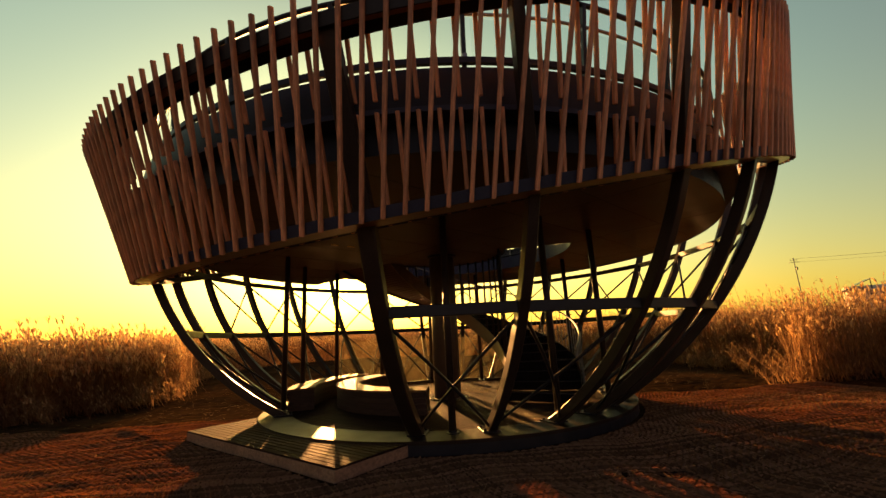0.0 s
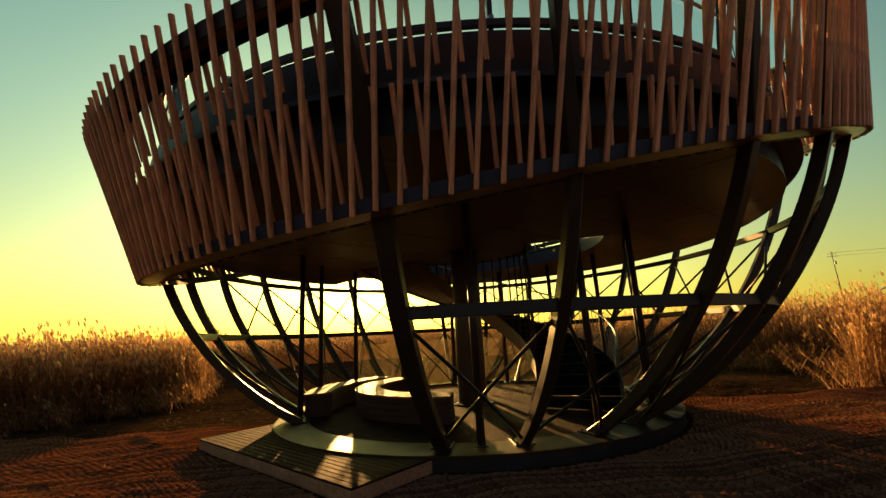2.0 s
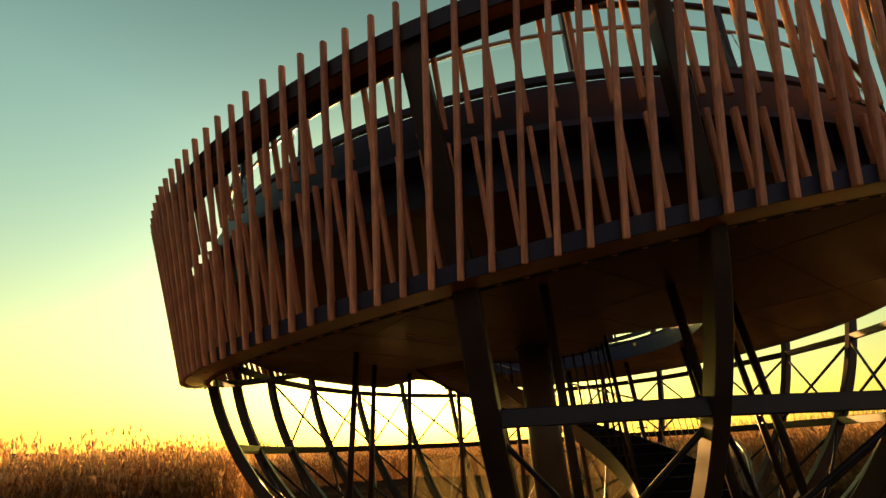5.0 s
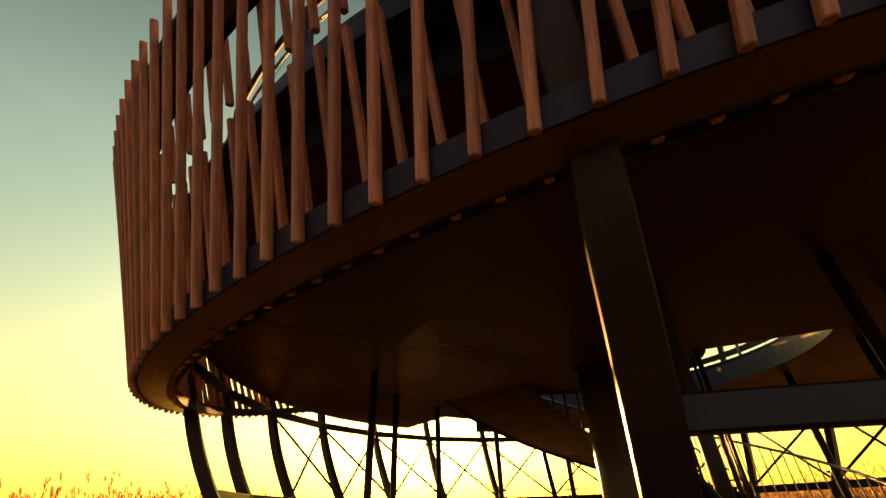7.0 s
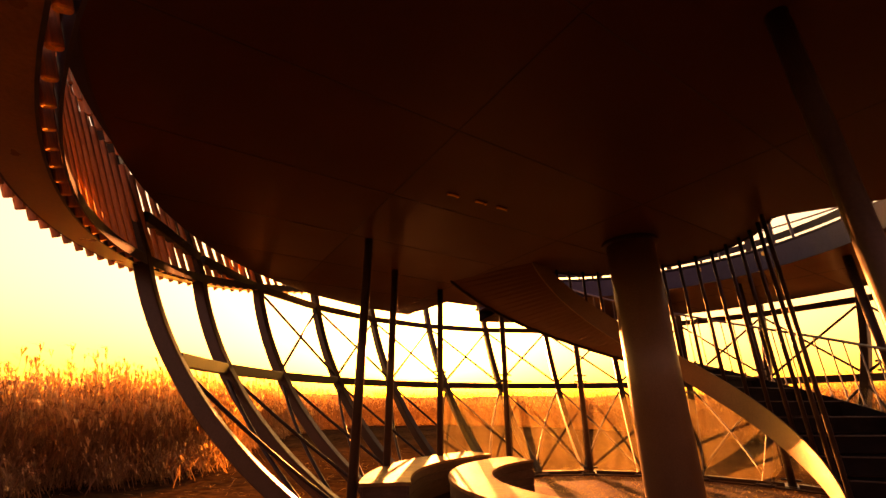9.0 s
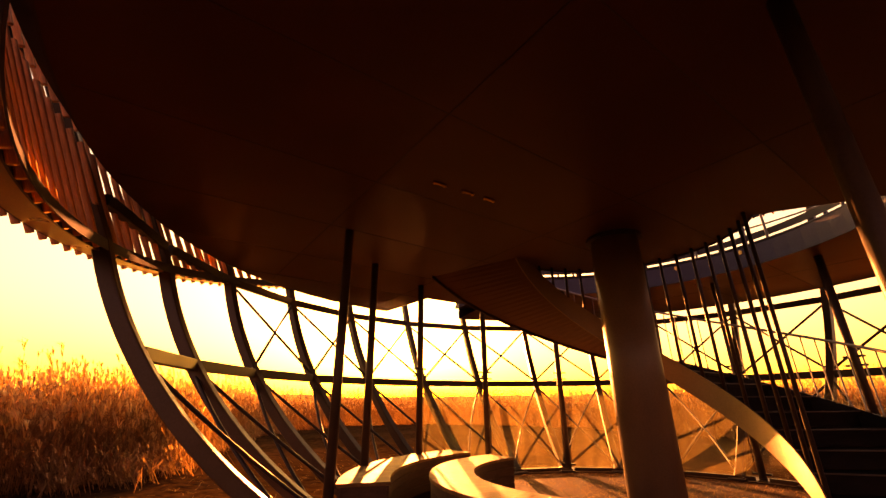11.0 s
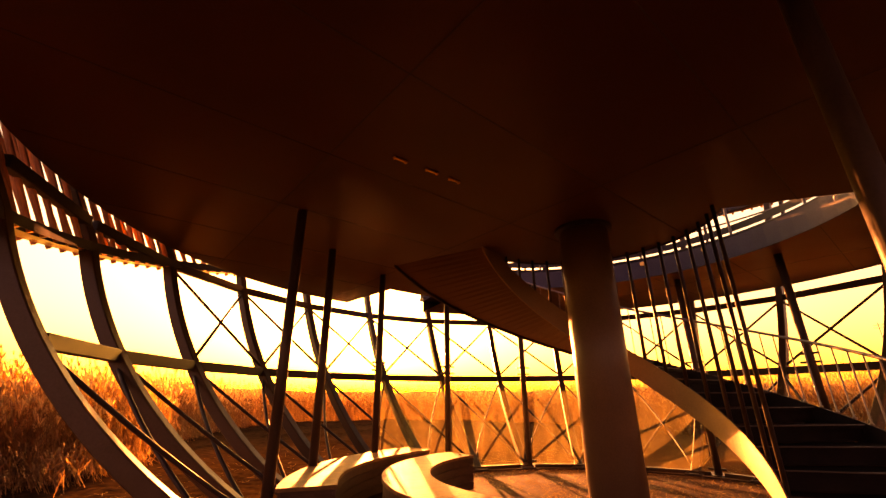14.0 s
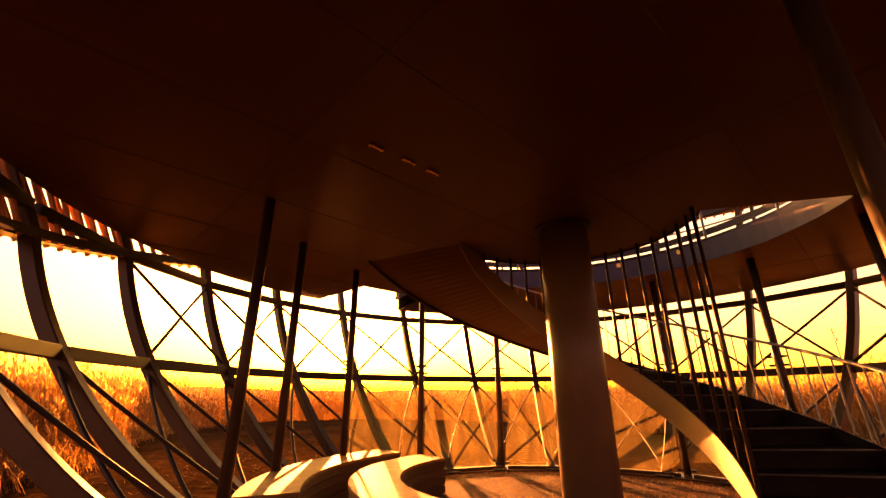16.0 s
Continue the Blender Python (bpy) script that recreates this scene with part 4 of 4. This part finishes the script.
def build_pole(az, el_top, dist, arms=True):
    top = from_eye(az, el_top, dist)
    base = Vector((top.x, top.y, GROUND_Z))
    t = thing("utility_pole", base, "tall utility pole with crossarms and insulators", "pole", "poles beyond the reeds")
    s = Shape()
    h = top.z - GROUND_Z
    s.lathe(base, [(0.13, 0), (0.07, h)], 10)
    part("shaft", s, CONCRETE, t, smooth=True)
    if arms:
        for z, w in ((h - 0.5, 1.5), (h - 1.0, 1.9)):
            s = Shape()
            s.box(Matrix.Translation(base + Vector((0, 0, z))) @ Matrix.Rotation(radians(az - 60), 4, "Z"), w, 0.06, 0.06)
            arm = part("crossarm", s, STEEL, t)
            for q in (-0.45, -0.15, 0.15, 0.45):
                s = Shape()
                s.lathe(base + rad(az - 60) * (q * w) + Vector((0, 0, z + 0.05)), [(0.02, 0), (0.035, 0.06), (0.02, 0.15)], 8)
                part("insulator", s, CONCRETE, arm)
        s = Shape()
        s.lathe(base + rad(az - 60) * 0.3 + Vector((0, 0, h - 2.6)), [(0.16, 0), (0.16, 0.6)], 10)
        part("transformer", s, STEEL, t, "grey pole transformer")
    return top


tops = [build_pole(43.3, 6.35, 115), build_pole(35.3, 4.16, 150), build_pole(32.7, 4.64, 140, False)]


def build_wires():
    for dz, dx in ((-0.2, -0.6), (-0.2, 0.6), (-0.9, 0.0)):
        a = tops[0] + rad(-9) * dx + Vector((0, 0, dz))
        for b in (from_eye(8, 5.0, 115) + Vector((0, 0, dz)), from_eye(100, 3.0, 260) + Vector((0, 0, dz))):
            if b.y > 200 and dz < -0.5:
                continue
            pts = [a.lerp(b, k / 12) + Vector((0, 0, -1.2 * 4 * (k / 12) * (1 - k / 12))) for k in range(13)]
            s = Shape()
            s.tube(pts, 0.018, 4)
            whole("power_line", s, STEEL, "thin sagging power line between poles", "cable", group="power lines")
            break


build_wires()


def build_barn():
    c = from_eye(38.6, 0, 92)
    base = Vector((c.x, c.y, GROUND_Z))
    t = thing("barn", base, "low farm building with a tilted solar panel row on its roof", "building")
    m = Matrix.Translation(base) @ Matrix.Rotation(radians(-40), 4, "Z")
    s = Shape()
    s.box(m @ Matrix.Translation((0.5, 2, 2.7)), 4.4, 6, 5.4, 0.03)
    part("wall", s, WALL, t)
    s = Shape()
    s.loft([[m @ Vector(p) for p in ((x, -1.5, 5.35), (x, 2.0, 6.2), (x, 5.5, 5.35), (x, 2.0, 5.9))] for x in (-2.0, 2.9)])
    part("roof", s, ROOF, t)
    for k in range(3):
        s = Shape()
        s.box(m @ Matrix.Translation((-0.6 + 1.3 * k, -1.0, 4.6)), 0.7, 0.1, 0.6, 0.01)
        part("window", s, PANEL, t, "small dark window")
    s = Shape()
    s.loft([[m @ Vector(p) for p in ((-3.6, y, 4.9), (0.6, y, 7.0), (0.6, y, 7.12), (-3.6, y, 5.02))] for y in (-2.2, 2.0)])
    part("solar_panel", s, PANEL, t, "dark tilted solar panels")
    for x in (0.45, -0.6, -1.6):
        s = Shape()
        s.bar([m @ Vector((x, -2.0, 5.0)), m @ Vector((x, -2.0, 6.95 + (x - 0.6) * 0.5))], lambda i: Vector((1, 0, 0)), 0.08, 0.08, 0.004)
        part("panel_strut", s, STEEL, t)


build_barn()


def build_fence():
    t0 = from_eye(33.5, 0, 13.2)
    t = thing("timber_fence", Vector((t0.x, t0.y, GROUND_Z)), "weathered timber post and slatted panel among dry reeds", "fence")
    u = Vector((0.72, -0.69, 0))
    turn = Matrix.Rotation(math.atan2(u.y, u.x), 4, "Z")
    for d, h in ((0.0, 1.72), (0.42, 2.05), (1.6, 2.05)):
        s = Shape()
        s.box(Matrix.Translation(Vector((t0.x, t0.y, GROUND_Z + h / 2)) + u * d) @ turn, 0.15, 0.15, h, 0.012)
        part("post", s, FENCE_WOOD, t)
    for k in range(9):
        s = Shape()
        s.box(Matrix.Translation(Vector((t0.x, t0.y, GROUND_Z + 0.32 + 0.2 * k)) + u * 1.01) @ turn, 1.02, 0.03, 0.165, 0.006)
        part("board", s, FENCE_WOOD, t)


build_fence()


def build_straw():
    rng = random.Random(8)
    s = Shape()
    for k in range(4200):
        if k < 1500:
            a, r = rng.uniform(20, 120), rng.uniform(0.9, 3.3)
            z = 0.006
        else:
            a, r = rng.uniform(-60, 320), rng.uniform(4.3, 10.5)
            z = None
        p = pol(r, a)
        p.z = z if z is not None else lump(p.x, p.y) + 0.02
        d = rad(rng.uniform(0, 180))
        ln = rng.uniform(0.015, 0.06) if k < 1500 else rng.uniform(0.03, 0.12)
        w = Vector((-d.y, d.x, 0)) * 0.003
        up = Vector((0, 0, rng.uniform(0, 0.02)))
        s.add([p - d * ln - w, p + d * ln - w + up, p + d * ln + w + up, p - d * ln + w], [(0, 1, 2, 3)])
    whole("straw_litter", s, STRAW, "loose bits of straw strewn over deck and earth", "straw", "stuff")


build_straw()


def build_net():
    """The coir net: rough cords woven over and under each other, following the lumps of the earth."""
    rng = np.random.default_rng(12)
    pitch = 0.052
    verts, faces = [], []
    reach = int(10.5 / pitch)
    mid = Vector((0.0, 5.4, 0))
    for ang in (7.0, 97.0):
        u, v = rad(ang), rad(ang + 90)
        for k in range(-reach, reach + 1):
            run = []
            for q in range(-reach, reach + 1):
                p = mid + u * (q * pitch) + v * (k * pitch)
                if not (-9.8 < p.x < 9.8 and 1.2 < p.y < 9.9):
                    if run:
                        add_cord(verts, faces, run, v, rng)
                        run = []
                    continue
                x = p.x + 0.13 * math.sin(p.y * 1.9 + p.x * 0.5) + 0.04 * math.sin(p.y * 5.1)
                y = p.y + 0.16 * math.sin(p.x * 1.3 + 1) + 0.05 * math.sin(p.x * 4.3 + p.y)
                d = math.hypot(x - CX, y - CY)
                side = (Vector((x, y, 0)) - AP_L).dot(AP_IN)
                along = (Vector((x, y, 0)) - AP_L).dot(AP_DIR)
                bare = d < 4.05 or (-0.05 < side < 3.2 and -0.05 < along < AP_LEN + 0.05)
                worn = noise.noise((x * 0.7, y * 0.7, 8.0)) + 0.25 * noise.noise((x * 5, y * 5, 2.0))
                if bare or (worn > 0.68 and rng.random() < 0.5):
                    if len(run) > 1:
                        add_cord(verts, faces, run, v, rng)
                    run = []
                    continue
                over = 0.006 if (q + k) % 2 == (ang > 90) else -0.005
                run.append((x + rng.uniform(-0.005, 0.005), y + rng.uniform(-0.005, 0.005), lump(x, y) + 0.014 + over + rng.uniform(-0.004, 0.006)))
            if len(run) > 1:
                add_cord(verts, faces, run, v, rng)
    s = Shape()
    s.v, s.f = verts, faces
    whole("coir_net", s, CORD, "coarse brown coir erosion net pegged over bare earth", "netting", "stuff")


def add_cord(verts, faces, run, across, rng):
    """A rough cord with a ridge along its top."""
    k = len(verts)
    for x, y, z in run:
        w = rng.uniform(0.008, 0.017)
        verts += [(x - across.x * w, y - across.y * w, z - 0.015), (x, y, z + w * 0.6), (x + across.x * w, y + across.y * w, z - 0.015)]
    for i in range(len(run) - 1):
        a = k + 3 * i
        faces += [(a, a + 1, a + 4, a + 3), (a + 1, a + 2, a + 5, a + 4)]


build_net()
